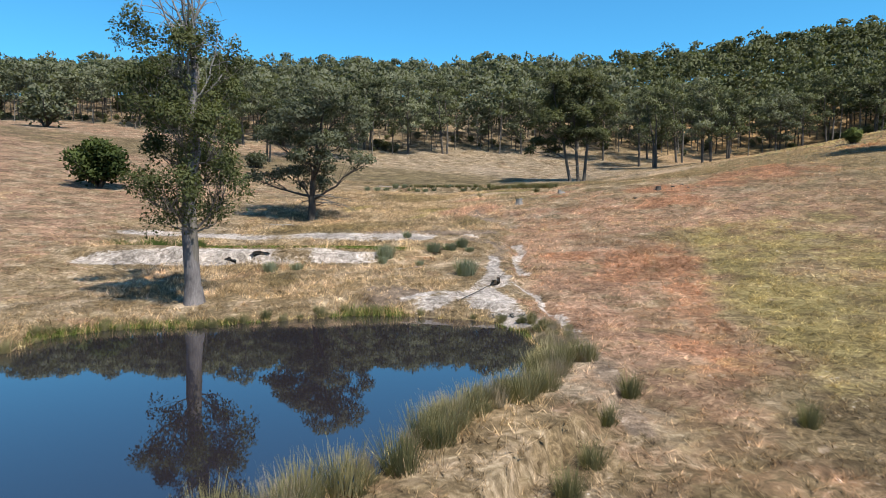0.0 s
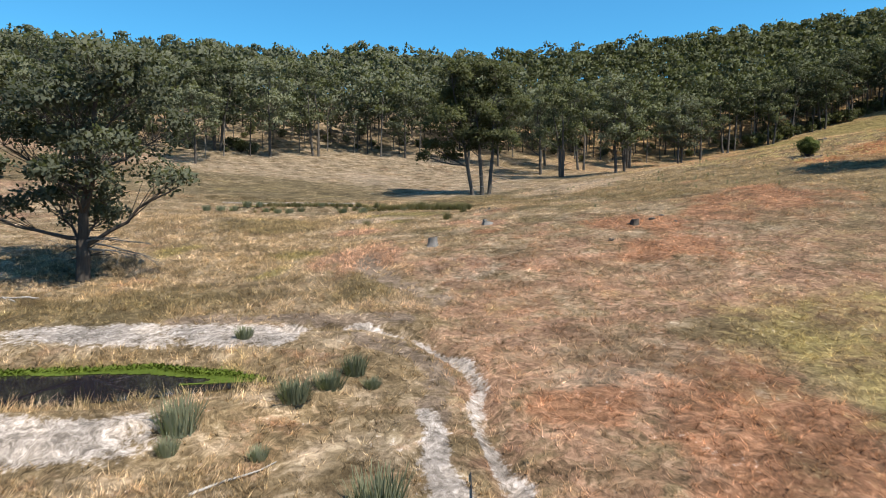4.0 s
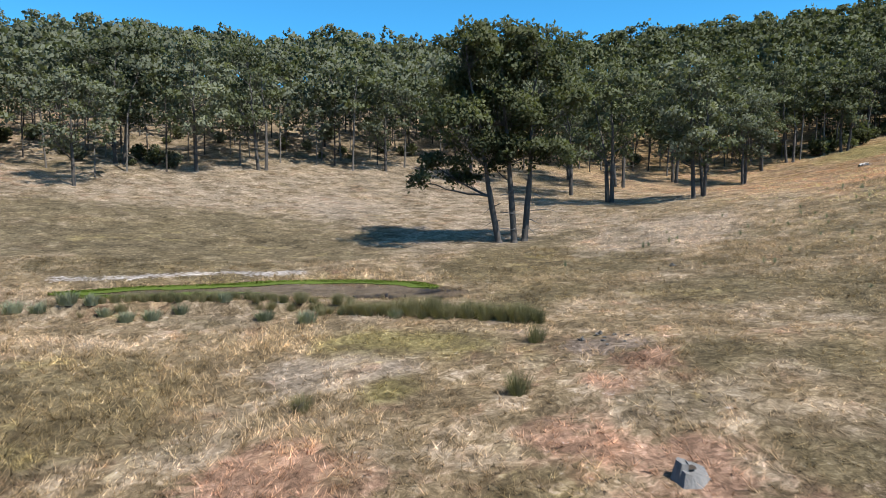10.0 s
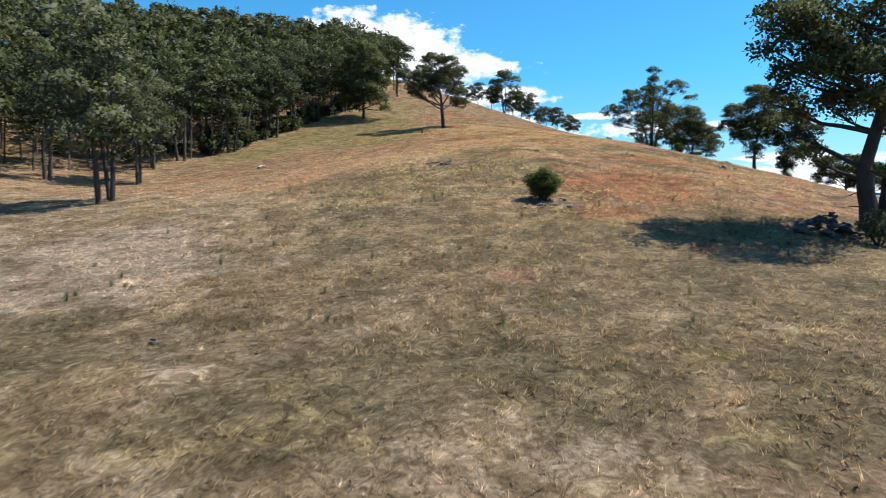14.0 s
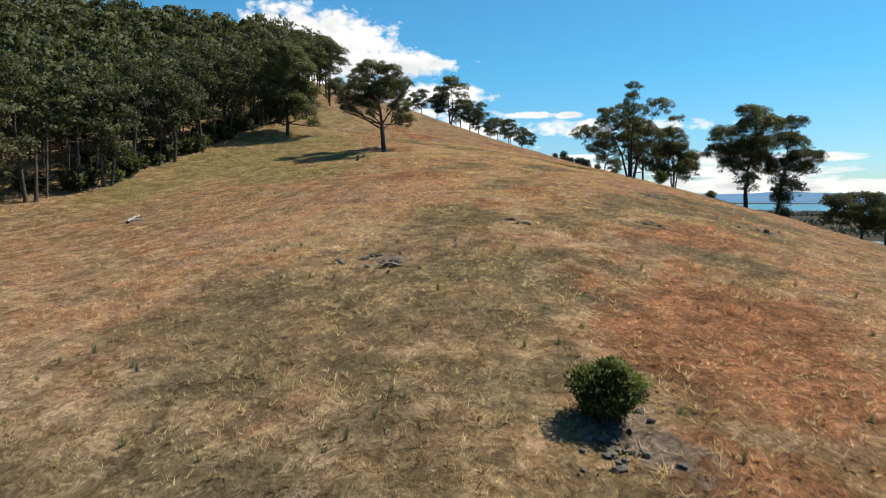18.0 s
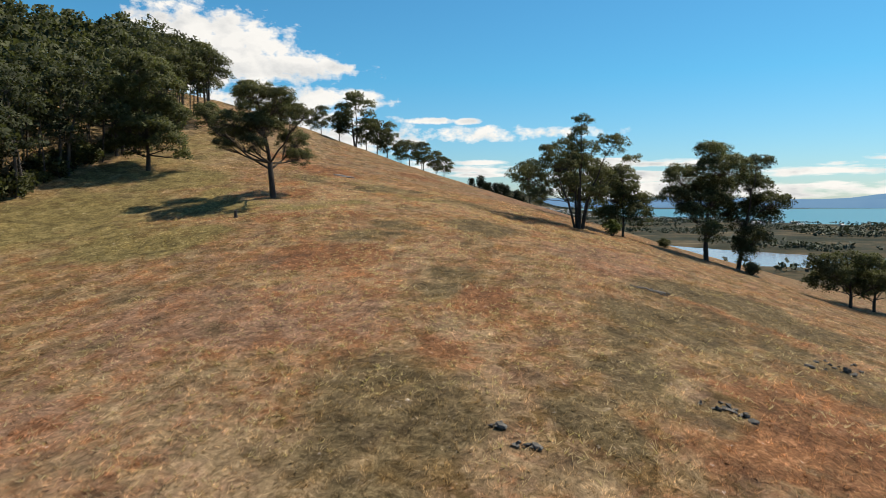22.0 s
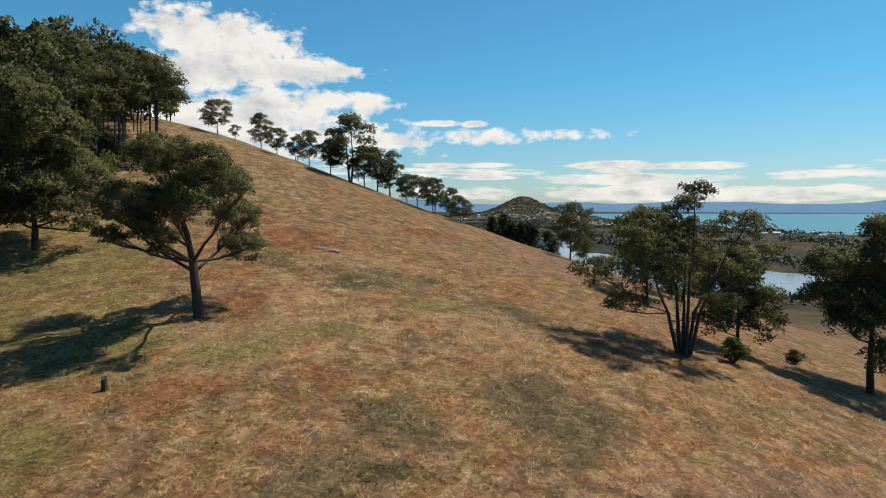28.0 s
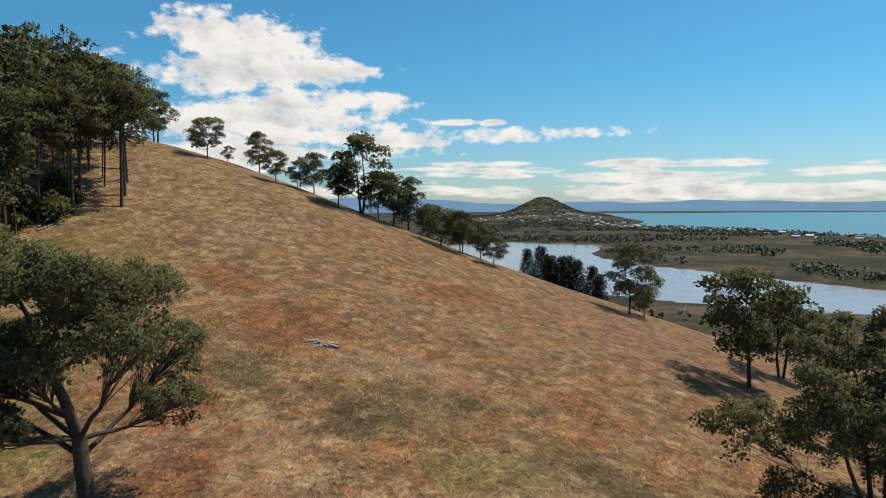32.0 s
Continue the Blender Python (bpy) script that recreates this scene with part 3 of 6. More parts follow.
CREAM += [(158, 117, 4.3, 5.5, -55), (157, 135, 4.5, 6, -64), (133, 102, 3, 2.6, -64), (150, 113, 5.3, 4.4, -59), (155, 140, 3.2, 3.7, -71), (173, 131, 7, 4.8, -53), (155, 118, 3.9, 3, -65), (4, 19, 2.5, 3.3, 9)]


def patches(x, y, rows):
    best = np.zeros(x.shape)
    for cx, cy, ra, rb, turn in rows:
        c, n = math.cos(radians(turn)), math.sin(radians(turn))
        u, v = ((x - cx) * c + (y - cy) * n) / ra, ((y - cy) * c - (x - cx) * n) / rb
        best = np.maximum(best, 1.15 * (1 - step(0.25, 1.5, np.hypot(u, v))))
    return best


CLAY_LINES = [(0.35, 0.30, [(3.4, 43.2), (3.4, 42.3), (2.9, 38.2)]), (0.55, 0.35, [(2.9, 38.2), (1.9, 35.6), (1.0, 33.9)]), (0.9, 0.5, [(1.6, 34.2), (0.8, 33.0), (-0.2, 32.2)]),
              (0.6, 0.3, [(3.7, 37.6), (3.2, 36.0), (2.5, 33.6)]), (0.95, 0.4, [(2.5, 33.4), (2.1, 31.8)]), (0.7, 0.4, [(2.5, 32.8), (3.1, 30.2), (3.6, 28.6)]),
              (0.2, 0.25, [(4.2, 36.5), (4.6, 34.2), (5.0, 32.8), (4.95, 29.5)]), (0.3, 0.3, [(4.95, 29.5), (5.3, 27.6), (5.6, 26.2)]), (0.25, 0.4, [(-1.6, 32.6), (-0.6, 33.6), (0.2, 34.0)])]


def zones(x, y):
    """How far the grass is olive, green, red, pink or pale, and where earth or clay lies bare, 0 to 1."""
    wob, wob2 = 3.2 * value_noise(x, y, 7) + 1.3 * value_noise(x, y, 2.4), 3.2 * value_noise(x + 40, y + 90, 6) + 1.3 * value_noise(x + 11, y, 2.2)
    wx, wy = x + wob, y + wob2
    small, small2 = x + 0.8 * value_noise(x, y, 1.7), y + 0.8 * value_noise(x + 9, y, 1.9)
    a, b, c = (outline_distance(x, y, p) for p, _ in PONDS)
    rim = np.minimum(a, np.minimum(b, c))
    wooded = forest_side(x, y)
    low = 1 - step(34, 46, x)
    hill = step(46, 62, x)
    meadow = step(104, 114, y) * low
    olive = np.maximum(0.2 * low + 0.24 * hill, 0.92 * patches(wx, wy, [(q[0], q[1], q[2] * 1.25, q[3] * 1.25, q[4]) for q in OLIVE]))
    olive = np.maximum(olive, 0.52 * step(22, 30, wx) * (1 - step(58, 70, wx)) * (1 - step(104, 116, y)))
    olive = np.maximum(olive, 0.66 * step(50, 58, wx) * (1 - step(74, 84, wx)) * (1 - step(112, 122, wy)) * step(91, 96, wy))
    lush = np.maximum(0.1 * (1 - step(0.2, 1.6, rim)), 0.85 * patches(wx, wy, LUSH))
    lush = np.maximum(lush, 0.8 * (1 - step(0.05, 0.9, rim)) * (rim > -2))
    lush = np.maximum(lush, 0.5 * step(-30, -8, wooded + wob) * step(100, 112, x) * (1 - step(190, 205, x)) * (1 - step(-3, 2, wooded)))
    red = np.maximum(0.39 * hill * (1 - step(150, 165, y)) + 0.2 * step(3, 9, x) * (1 - step(62, 80, y)) * low, 0.95 * patches(wx, wy, RUST))
    pink = np.maximum(0.4 * hill + 0.46 * step(2, 7, x) * low * (1 - step(50, 85, y)) + 0.16 * low + 0.4 * (1 - step(-34, -18, x)), 0.9 * patches(wx, wy, PINK))
    pale = np.maximum(0.36 * low + 0.42 * hill + 0.35 * step(34, 44, x) * (1 - step(66, 90, x)) * step(88, 100, y), 0.9 * patches(wx, wy, CREAM))
    pale = np.maximum(pale, 0.6 * meadow)
    olive = np.maximum(olive, 0.75 * meadow * step(108, 113, wy) * (1 - step(132, 146, wy)) * (1 - step(8, 22, wx)))
    # the grass goes with its neighbours: no rust on damp ground, no green on the bleached crest
    red, pink = red * (1 - 0.75 * np.maximum(olive, lush) * step(0.4, 0.8, np.maximum(olive, lush))), pink * (1 - 0.6 * lush)
    olive = olive * (1 - 0.6 * patches(wx, wy, CREAM)) * (1 - 0.5 * patches(wx, wy, RUST))
    olive = np.maximum(olive, 0.62 * patches(wx, wy, [(107, 87, 15, 6, 30), (88, 105, 6, 4, -15)]))
    # a damp green slope with a clear lower edge, rust-red grass below it
    edge = x - np.interp(y, [19.0, 21.3, 24.3, 28.0, 35.0, 41.6], [10.3, 10.7, 11.7, 12.4, 13.9, 15.3]) + 0.25 * wob
    here = step(14, 18, y) * (1 - step(44, 56, y)) * (1 - step(24, 34, x))
    lush = np.where(edge > -3, lush * (1 - here) + here * 0.66 * step(-1.2, 2.6, edge), lush)
    red = np.maximum(red, 0.55 * step(-4.5, -1.0, edge) * (1 - step(-0.6, 0.8, edge)) * step(17, 21, y) * (1 - step(40, 47, y)))
    red = red * (1 - 0.8 * step(0, 2, edge) * here)
    olive = np.maximum(olive, 0.55 * (1 - step(19, 25, y)) * step(4, 7, x))
    # open floor of the wood
    floor_ = step(-2, 6, wooded)
    red, lush, pink = red * (1 - floor_), lush * (1 - 0.7 * floor_), pink * (1 - 0.5 * floor_)
    pale = np.maximum(pale, 0.5 * floor_)
    olive = np.maximum(olive, 0.42 * floor_)
    clay = 0.9 * (1 - step(0.1, 0.45, line_distance(small, small2, GULLY)))
    for wide, soft_, line in CLAY_LINES:
        clay = np.maximum(clay, 0.98 * (1 - step(0.88 * wide - 0.6 * soft_, 0.88 * wide + soft_, line_distance(small, small2, line))))
    clay = clay * (1 - 0.9 * (1 - step(0.2, 0.5, line_distance(small, small2, [(3.2, 34.6), (4.1, 32.0), (4.6, 29.5)]))))
    clay = np.maximum(clay, 0.95 * (1 - step(0.5, 1.3, line_distance(small, small2, [(-22.8, 41.6), (-16.9, 42.6), (-10.6, 42.7), (-5.0, 43.1)]))))
    clay = np.maximum(clay, 0.85 * (1 - step(0.9, 1.8, line_distance(x, y + 0.2 * wob, [(-26, 54.4), (-16, 53.9), (-6.6, 53.0), (-1.8, 51.7)]))))
    clay = clay * np.where(x < -3, np.clip(0.82 + 1.5 * value_noise(x, y, 1.3), 0.1, 1), np.clip(1.0 + 0.7 * value_noise(x, y, 1.3), 0.4, 1))
    clay = np.maximum(clay, 0.62 * (1 - step(0.2, 1.1, line_distance(x, y + 0.2 * wob, [(-10, 106.0), (-3, 107.0), (5, 107.2)]))))
    bare = 0.72 * (1 - step(0.2, 1.5, line_distance(small, small2, [(3.6, 66.5), (3.2, 63.5), (3.8, 61.0), (4.6, 58.9), (5.6, 57.2), (6.0, 55.2)])))
    bare = np.maximum(bare, 0.75 * (1 - step(0.2, 0.6, line_distance(small, small2, [(5.6, 26.2), (5.2, 22.0), (4.8, 16.0)]))))
    bare = np.maximum(bare, 0.7 * (1 - step(0.3, 0.9, line_distance(small, small2, [(3.7, 43.2), (4.1, 46.5), (3.0, 50.0), (0.5, 51.5)]))))
    bare = np.maximum(bare, 0.7 * patches(wx, wy, [(-2, 33.6, 2.4, 1.1, 10), (16, 83.2, 1.4, 1.6, 0), (72.4, 106.4, 1.3, 2.4, 0), (56.4, 91.6, 2.6, 1.9, 10), (15, 89, 1.0, 2.0, 0), (57.6, 73.4, 2.4, 1.6, 0)]))
    bare = np.maximum(bare, 0.75 * (1 - step(0.5, 1.3, line_distance(small, small2, [(-6, 54.8), (-1.5, 54.1), (1.5, 53.8), (4.0, 53.0)]))))
    far = step(330, 420, x)
    keep = (1 - far)
    return {"olive": olive * keep, "lush": lush * keep, "red": red * keep, "pink": pink * keep, "pale": pale * keep, "bare": bare, "clay": clay, "marsh": far, "dry": hill * keep}


EDGE = [(-400, 175), (-92, 168), (-60, 154), (-22, 147), (-8, 159), (18, 167), (30, 173), (45, 175), (62, 171), (82, 172), (100, 171), (112, 169), (125, 172), (140, 175), (152, 177), (170, 179), (184, 181), (200, 183), (210, 187), (222, 200), (232, 216), (236, 240)]


def forest_side(x, y):
    """How far a place lies inside the wood, negative outside."""
    ex, ey = np.array([e[0] for e in EDGE], float), np.array([e[1] for e in EDGE], float)
    return np.where(x > 236, -50.0, y - np.interp(x, ex, ey))


def axis(parts):
    out = []
    for a, b, s in parts:
        out.append(np.arange(a, b - s * 0.01, s))
    return np.concatenate(out + [[parts[-1][1]]])


def store(me, name, values):
    me.attributes.new(name, "FLOAT", "POINT").data.foreach_set("value", np.asarray(values, np.float32))


def mesh_of(name, verts, faces, mat, smooth=False):
    """A mesh from arrays of vertices and of faces that all have the same number of corners."""
    verts, faces = np.asarray(verts, np.float32), np.asarray(faces, np.int32)
    me = bpy.data.meshes.new(name)
    k = faces.shape[1]
    me.vertices.add(len(verts))
    me.vertices.foreach_set("co", verts.ravel())
    me.loops.add(faces.size)
    me.loops.foreach_set("vertex_index", faces.ravel())
    me.polygons.add(len(faces))
    me.polygons.foreach_set("loop_start", np.arange(0, faces.size, k, dtype=np.int32))
    me.polygons.foreach_set("use_smooth", np.full(len(faces), smooth))
    me.update(calc_edges=True)
    me.materials.append(mat)
    return me


def build_ground():
    gx = axis([(-5000, -1000, 400), (-1000, -200, 50), (-200, -40, 6), (-40, -18, 1.2), (-18, -1, 0.5), (-1, 6, 0.22), (6, 18, 0.5), (18, 130, 1.5), (130, 250, 2), (250, 600, 8), (600, 1400, 16), (1400, 3000, 32), (3000, 5000, 100)])
    gy = axis([(-5000, -1000, 400), (-1000, -200, 40), (-200, 0, 8), (0, 8, 2), (8, 26, 0.6), (26, 53.5, 0.25), (53.5, 56, 0.5), (56, 92, 1.0), (92, 108, 0.5), (108, 220, 2), (220, 420, 8), (420, 1000, 32), (1000, 5000, 400)])
    xx, yy = np.meshgrid(gx, gy)
    x, y = xx.ravel(), yy.ravel()
    n, m = len(gx), len(gy)
    a = (np.arange(m - 1)[:, None] * n + np.arange(n - 1)[None, :]).ravel()
    me = mesh_of("ground", np.stack([x, y, height(x, y)], 1), np.stack([a, a + 1, a + n + 1, a + n], 1), GROUND, True)
    for name, v in zones(x, y).items():
        store(me, name, v)
    tagged(new("ground", me), "dry summer pasture of straw and rust grass on rolling hills", "ground", kind="structure")


build_ground()


def build_water(name, poly, level, mat, label, spread):
    bm = bmesh.new()
    cx, cy = sum(p[0] for p in poly) / len(poly), sum(p[1] for p in poly) / len(poly)
    vs = [bm.verts.new((cx + (px - cx) * spread, cy + (py - cy) * spread, level)) for px, py in poly]
    bm.faces.new(vs)
    bmesh.ops.triangulate(bm, faces=bm.faces[:])
    bmesh.ops.recalc_face_normals(bm, faces=bm.faces[:])
    me = bpy.data.meshes.new(name)
    bm.to_mesh(me)
    me.materials.append(mat)
    if me.polygons[0].normal.z < 0:
        me.flip_normals()
    return tagged(new(name, me), label, "water", kind="structure")


build_water("water", POND_A, 0.9, POND, "dark still farm pond mirroring trees and sky", 1.08)
build_water("water", POND_B, 2.9, POND, "narrow shallow brown pond behind a clay bank", 1.1)
build_water("water", POND_C, 8.4, POND, "small dark dam pond ringed with green weed", 1.08)
build_water("water", [(400, -420), (400, 420), (1200, 420), (1200, -100), (800, -420)], SEA_LEVEL, LAGOON_M, "pale tidal lagoon with mud flats", 1.0)
build_water("water", [(1200.5, -100), (1200.5, 900), (4980, 900), (4980, -4900), (800.5, -4900), (800.5, -420)], SEA_LEVEL, SEA, "turquoise bay reaching to distant shore", 1.0)


# ---- building helpers ----
def part(name, me, parent, label="", m=None):
    ob = new(name, me)
    ob.parent = parent
    if m is not None:
        ob.matrix_basis = m
    return tagged(ob, label)


def thing(name, x, y, label, category, group="", kind="", z=None, turn=0.0, size=1.0):
    ob = new(name)
    ob.empty_display_size = 0.2
    ob.matrix_basis = pose(x, y, ground_z(x, y) if z is None else z, 0, 0, turn) @ Matrix.Scale(size, 4)
    return tagged(ob, label, category, group, kind)


class Wood:
    """Gathers tapered limbs into one mesh."""

    def __init__(self, sides=7):
        self.v, self.f, self.sides, self.n = [], [], sides, 0

    def limb(self, pts, r0, r1, sides=None):
        k = sides or self.sides
        pts = [Vector(p) for p in pts]
        ref = Vector((0.31, 0.95, 0.05))
        for i, p in enumerate(pts):
            d = (pts[min(i + 1, len(pts) - 1)] - pts[max(i - 1, 0)]).normalized()
            a = d.cross(ref).normalized()
            b = d.cross(a)
            r = r0 + (r1 - r0) * (i / (len(pts) - 1))
            for s in range(k):
                t = 2 * math.pi * s / k
                self.v.append(p + (a * math.cos(t) + b * math.sin(t)) * r)
        for i in range(len(pts) - 1):
            for s in range(k):
                q = self.n + i * k
                self.f.append((q + s, q + (s + 1) % k, q + k + (s + 1) % k, q + k + s))
        self.n += len(pts) * k

    def mesh(self, name, mat):
        return mesh_of(name, self.v, self.f, mat, True)


def wander(rng, start, way, length, n, bend, lift=0.0):
    p, d, out = Vector(start), Vector(way).normalized(), [Vector(start)]
    for _ in range(n):
        d = (d + Vector(rng.normal(0, bend, 3)) + Vector((0, 0, lift))).normalized()
        p = p + d * (length / n)
        out.append(p.copy())
    return out


def leaves(rng, centres, radii, counts, size, flat=0.6, droop=0.25, shell=0.4, dome=False, width=0.3, tang=0.0):
    """Leaf sprays scattered through clumps, or over domed pads: vertices, quads, and normals that round each clump."""
    c = np.repeat(np.asarray(centres, float), counts, 0)
    r = np.repeat(np.asarray(radii, float), counts)
    n = len(c)
    u = rng.normal(size=(n, 3))
    u /= np.linalg.norm(u, axis=1)[:, None]
    u[:, 2] = np.where((u[:, 2] < 0) & (rng.rand(n) < (0.82 if dome else 0.6)), -u[:, 2], u[:, 2])
    rad = r * rng.rand(n) ** shell
    p = c + u * rad[:, None] * np.array([1, 1, flat])
    if dome:
        p[:, 2] -= 0.35 * flat * r * ((u[:, 0] ** 2 + u[:, 1] ** 2) * (rad / r) ** 2)
    d = u * 0.7 + rng.normal(size=(n, 3)) * 0.7 - np.array([0, 0, droop])
    d /= np.linalg.norm(d, axis=1)[:, None]
    s = np.cross(d, rng.normal(size=(n, 3)))
    if tang:
        flat_way = np.cross(u, rng.normal(size=(n, 3)))
        flat_way /= np.linalg.norm(flat_way, axis=1)[:, None]
        d = flat_way * tang + d * (1 - tang)
        d /= np.linalg.norm(d, axis=1)[:, None]
        s = np.cross(d, u) + rng.normal(size=(n, 3)) * (0.35 * (1.6 - tang))
    s /= np.linalg.norm(s, axis=1)[:, None]
    ln = (size * (0.6 + 0.8 * rng.rand(n)))[:, None]
    w = ln * width
    v = np.stack([p, p + d * ln * 0.5 + s * w, p + d * ln, p + d * ln * 0.5 - s * w], 1).reshape(-1, 3)
    nor = u * np.array([1, 1, 1.5]) + rng.normal(size=(n, 3)) * 0.18
    nor /= np.linalg.norm(nor, axis=1)[:, None]
    return v, np.arange(n * 4).reshape(n, 4), np.repeat(nor, 4, 0)


def leaf_mesh(name, v, f, nor, mat):
    f = np.array(f)
    a, b, c = v[f[:, 0]], v[f[:, 1]], v[f[:, 2]]
    away = (np.cross(b - a, c - a) * nor[f[:, 0]]).sum(1) < 0
    f[away] = f[away][:, ::-1]
    me = mesh_of(name, v, f, mat, True)
    me.normals_split_custom_set_from_vertices(nor.astype(np.float32))
    return me


def arc(rng, a, b, sag, n, wobble):
    """A bowed line from a to b, leaving a along the way given by sag."""
    mid = (a + b) / 2 + sag
    out = []
    for i in range(n + 1):
        t = i / n
        p = a * (1 - t) ** 2 + mid * 2 * t * (1 - t) + b * t * t
        out.append(p + Vector(rng.normal(0, wobble, 3)) * (0.3 + t if 0 < i else 0))
    return out


def round_crown(rng, height_, crown_r, crown_base, count, lean=(0, 0)):
    """Foliage masses of an ordinary gum: across, deep, up, half width, half height."""
    deep = height_ - crown_base
    out = [(lean[0] * height_, lean[1] * height_, height_ - 0.16 * deep, crown_r * 0.42, deep * 0.16)]
    for k in range(count - 1):
        h = (k + 0.5) / (count - 1)
        a = k * 2.4 + rng.normal(0, 0.35)
        reach = crown_r * (0.62 + 0.2 * rng.rand()) * math.sin(math.pi * (0.28 + 0.55 * (1 - h)))
        w = crown_r * (0.30 + 0.16 * rng.rand())
        out.append((lean[0] * height_ * (0.4 + 0.6 * h) + math.cos(a) * reach, lean[1] * height_ * (0.4 + 0.6 * h) + math.sin(a) * reach, crown_base + deep * (0.1 + 0.78 * h), w, w * 0.62))
    return out


def gum_meshes(seed, height_=16, crown_r=5, crown_base=5, count=9, thick=0.4, lean=(0, 0), fork=0.35, roots=((0, 0),), lobes=None, clump=0.8, leaf=0.26, per=110, dense=1.0, leaf_mat=None, bark=None, twigs=True, width=0.36, bare=0.0, hang=0.72):
    """A gum: trunks that divide into limbs, each limb carrying a mass of leaf clumps with gaps between the masses."""
    rng = np.random.RandomState(seed)
    wood = Wood(7 if twigs else 5)
    if lobes is None:
        lobes = round_crown(rng, height_, crown_r, crown_base, count, lean)
    lobes = [(q[0], q[1], q[2], q[3] * 1.1, q[4] * 1.12) for q in lobes]
    low = min(q[2] - q[4] for q in lobes)
    high = max(q[2] for q in lobes)
    zf = max(fork * (high + 1), 0.6)
    owned = [[] for _ in roots]
    for q in lobes:
        owned[min(range(len(roots)), key=lambda i: (roots[i][0] * 2.2 - q[0]) ** 2 + (roots[i][1] * 2.2 - q[1]) ** 2)].append(q)
    centres, radii, ways = [], [], []
    for (bx, by), mine in zip(roots, owned):
        if not mine:
            continue
        r0 = thick
        mx, my = sum(q[0] for q in mine) / len(mine), sum(q[1] for q in mine) / len(mine)
        top = max(mine, key=lambda q: q[2])
        base, mid = Vector((bx, by, -0.4)), Vector((bx + (mx - bx) * 0.25, by + (my - by) * 0.25, zf))
        end = Vector((top[0], top[1], top[2] - 0.2))
        trunk = arc(rng, base, mid, Vector((bx * 0.1, by * 0.1, 0)), 6, 0.03 * thick ** 0.5)
        upper = arc(rng, mid, end, Vector((0, 0, 0.12 * (end.z - zf))), 8, 0.12)
        wood.limb([base, base.lerp(trunk[1], 0.3), base.lerp(trunk[1], 0.8)], r0 * 1.65, r0 * 1.0, 8 if twigs else 5)
        wood.limb(trunk, r0, r0 * 0.8, 8 if twigs else 6)
        wood.limb(upper, r0 * 0.7, r0 * 0.1, 6 if twigs else 4)
        line = trunk[5:] + upper[1:]
        for q in mine:
            c = Vector((q[0], q[1], q[2]))
            want = c.z - 0.75 * math.hypot(c.x - mid.x, c.y - mid.y) - 0.3 * q[4]
            root = min(line, key=lambda p: abs(p.z - max(want, zf * 0.8) - abs(rng.normal(0, 0.9))))
            f = min(max((root.z - zf) / max(end.z - zf, 0.1), 0), 1)
            ln = (c - root).length
            rb = r0 * (0.36 - 0.22 * f) * min(1.0, 0.45 + 0.1 * ln)
            tip = c - Vector((0, 0, 0.35 * q[4]))
            bough = arc(rng, root, tip, Vector((0, 0, -0.06 * ln)), 6, 0.035 * ln * 0.5)
            wood.limb(bough, rb, rb * 0.3, 5 if twigs else 4)
            n = max(3, int(dense * 1.45 * (q[3] * q[3] + q[3] * q[4]) / (clump * clump)))
            for k in range(n):
                d = Vector(rng.normal(0, 1, 3))
                if d.z < -0.15 and rng.rand() < 0.7:
                    d.z = -d.z
                d.normalize()
                o = 0.5 + 0.5 * rng.rand() ** 0.6
                p = c + Vector((d.x * q[3] * o, d.y * q[3] * o, d.z * q[4] * o))
                centres.append(tuple(p))
                radii.append(clump * (0.6 + 0.6 * rng.rand()))
                ways.append(tuple(d))
                if twigs:
                    start = bough[3 + k % 4]
                    wood.limb([start, start.lerp(p, 0.5) - Vector((0, 0, 0.05 * q[3])), p], max(rb * 0.24, 0.018), 0.01, 3)
        if bare:
            for k in range(int(9 * bare)):
                z = rng.uniform(0.35, 0.95) * max(low, 2.5)
                start = min(trunk, key=lambda p: abs(p.z - z))
                a = rng.rand() * 2 * math.pi
                wood.limb(wander(rng, start, (math.cos(a), math.sin(a), 0.1), rng.uniform(1.0, 2.6), 4, 0.22, -0.05), 0.05, 0.01, 4)
    radii = np.array(radii)
    counts = np.maximum((per * (radii / clump) ** 2).astype(int), 4)
    v, f, nor = leaves(rng, centres, radii, counts, leaf, hang, 0.25 if hang < 1 else 0.9, 0.3, hang < 1, width, 0.45 if hang < 1 else 0.2)
    far = np.repeat(np.repeat(np.asarray(ways), counts, 0), 4, 0)
    nor = nor * 0.8 + far * 0.45
    nor /= np.linalg.norm(nor, axis=1)[:, None] + 1e-6
    return wood.mesh("trunk", bark or BARK), leaf_mesh("crown", v, f, nor, leaf_mat or LEAF_GREY)


def gum_tree(name, x, y, label, meshes, turn=0.0, size=1.0, group="", sink=0.15):
    ob = thing(name, x, y, label, "tree", group, z=ground_z(x, y) - sink, turn=turn, size=size)
    part("trunk", meshes[0], ob)
    part("crown", meshes[1], ob)
    return ob


def rock_mesh(seed, squash=0.6):
    rng = np.random.RandomState(seed)
    bm = bmesh.new()
    bmesh.ops.create_icosphere(bm, subdivisions=2, radius=1)
    k = rng.normal(size=(9, 3))
    for v in bm.verts:
        d = 1.0
        for q in k:
            q = Vector(q).normalized()
            d -= max(0, v.co.dot(q) - 0.42) * 0.95
        v.co = v.co * d * (1 + 0.12 * noise.noise(v.co * 2.5 + Vector((seed, 0, 0))))
        v.co.z *= squash
    me = bpy.data.meshes.new("rock")
    bm.to_mesh(me)
    bm.free()
    me.materials.append(ROCK)
    return me


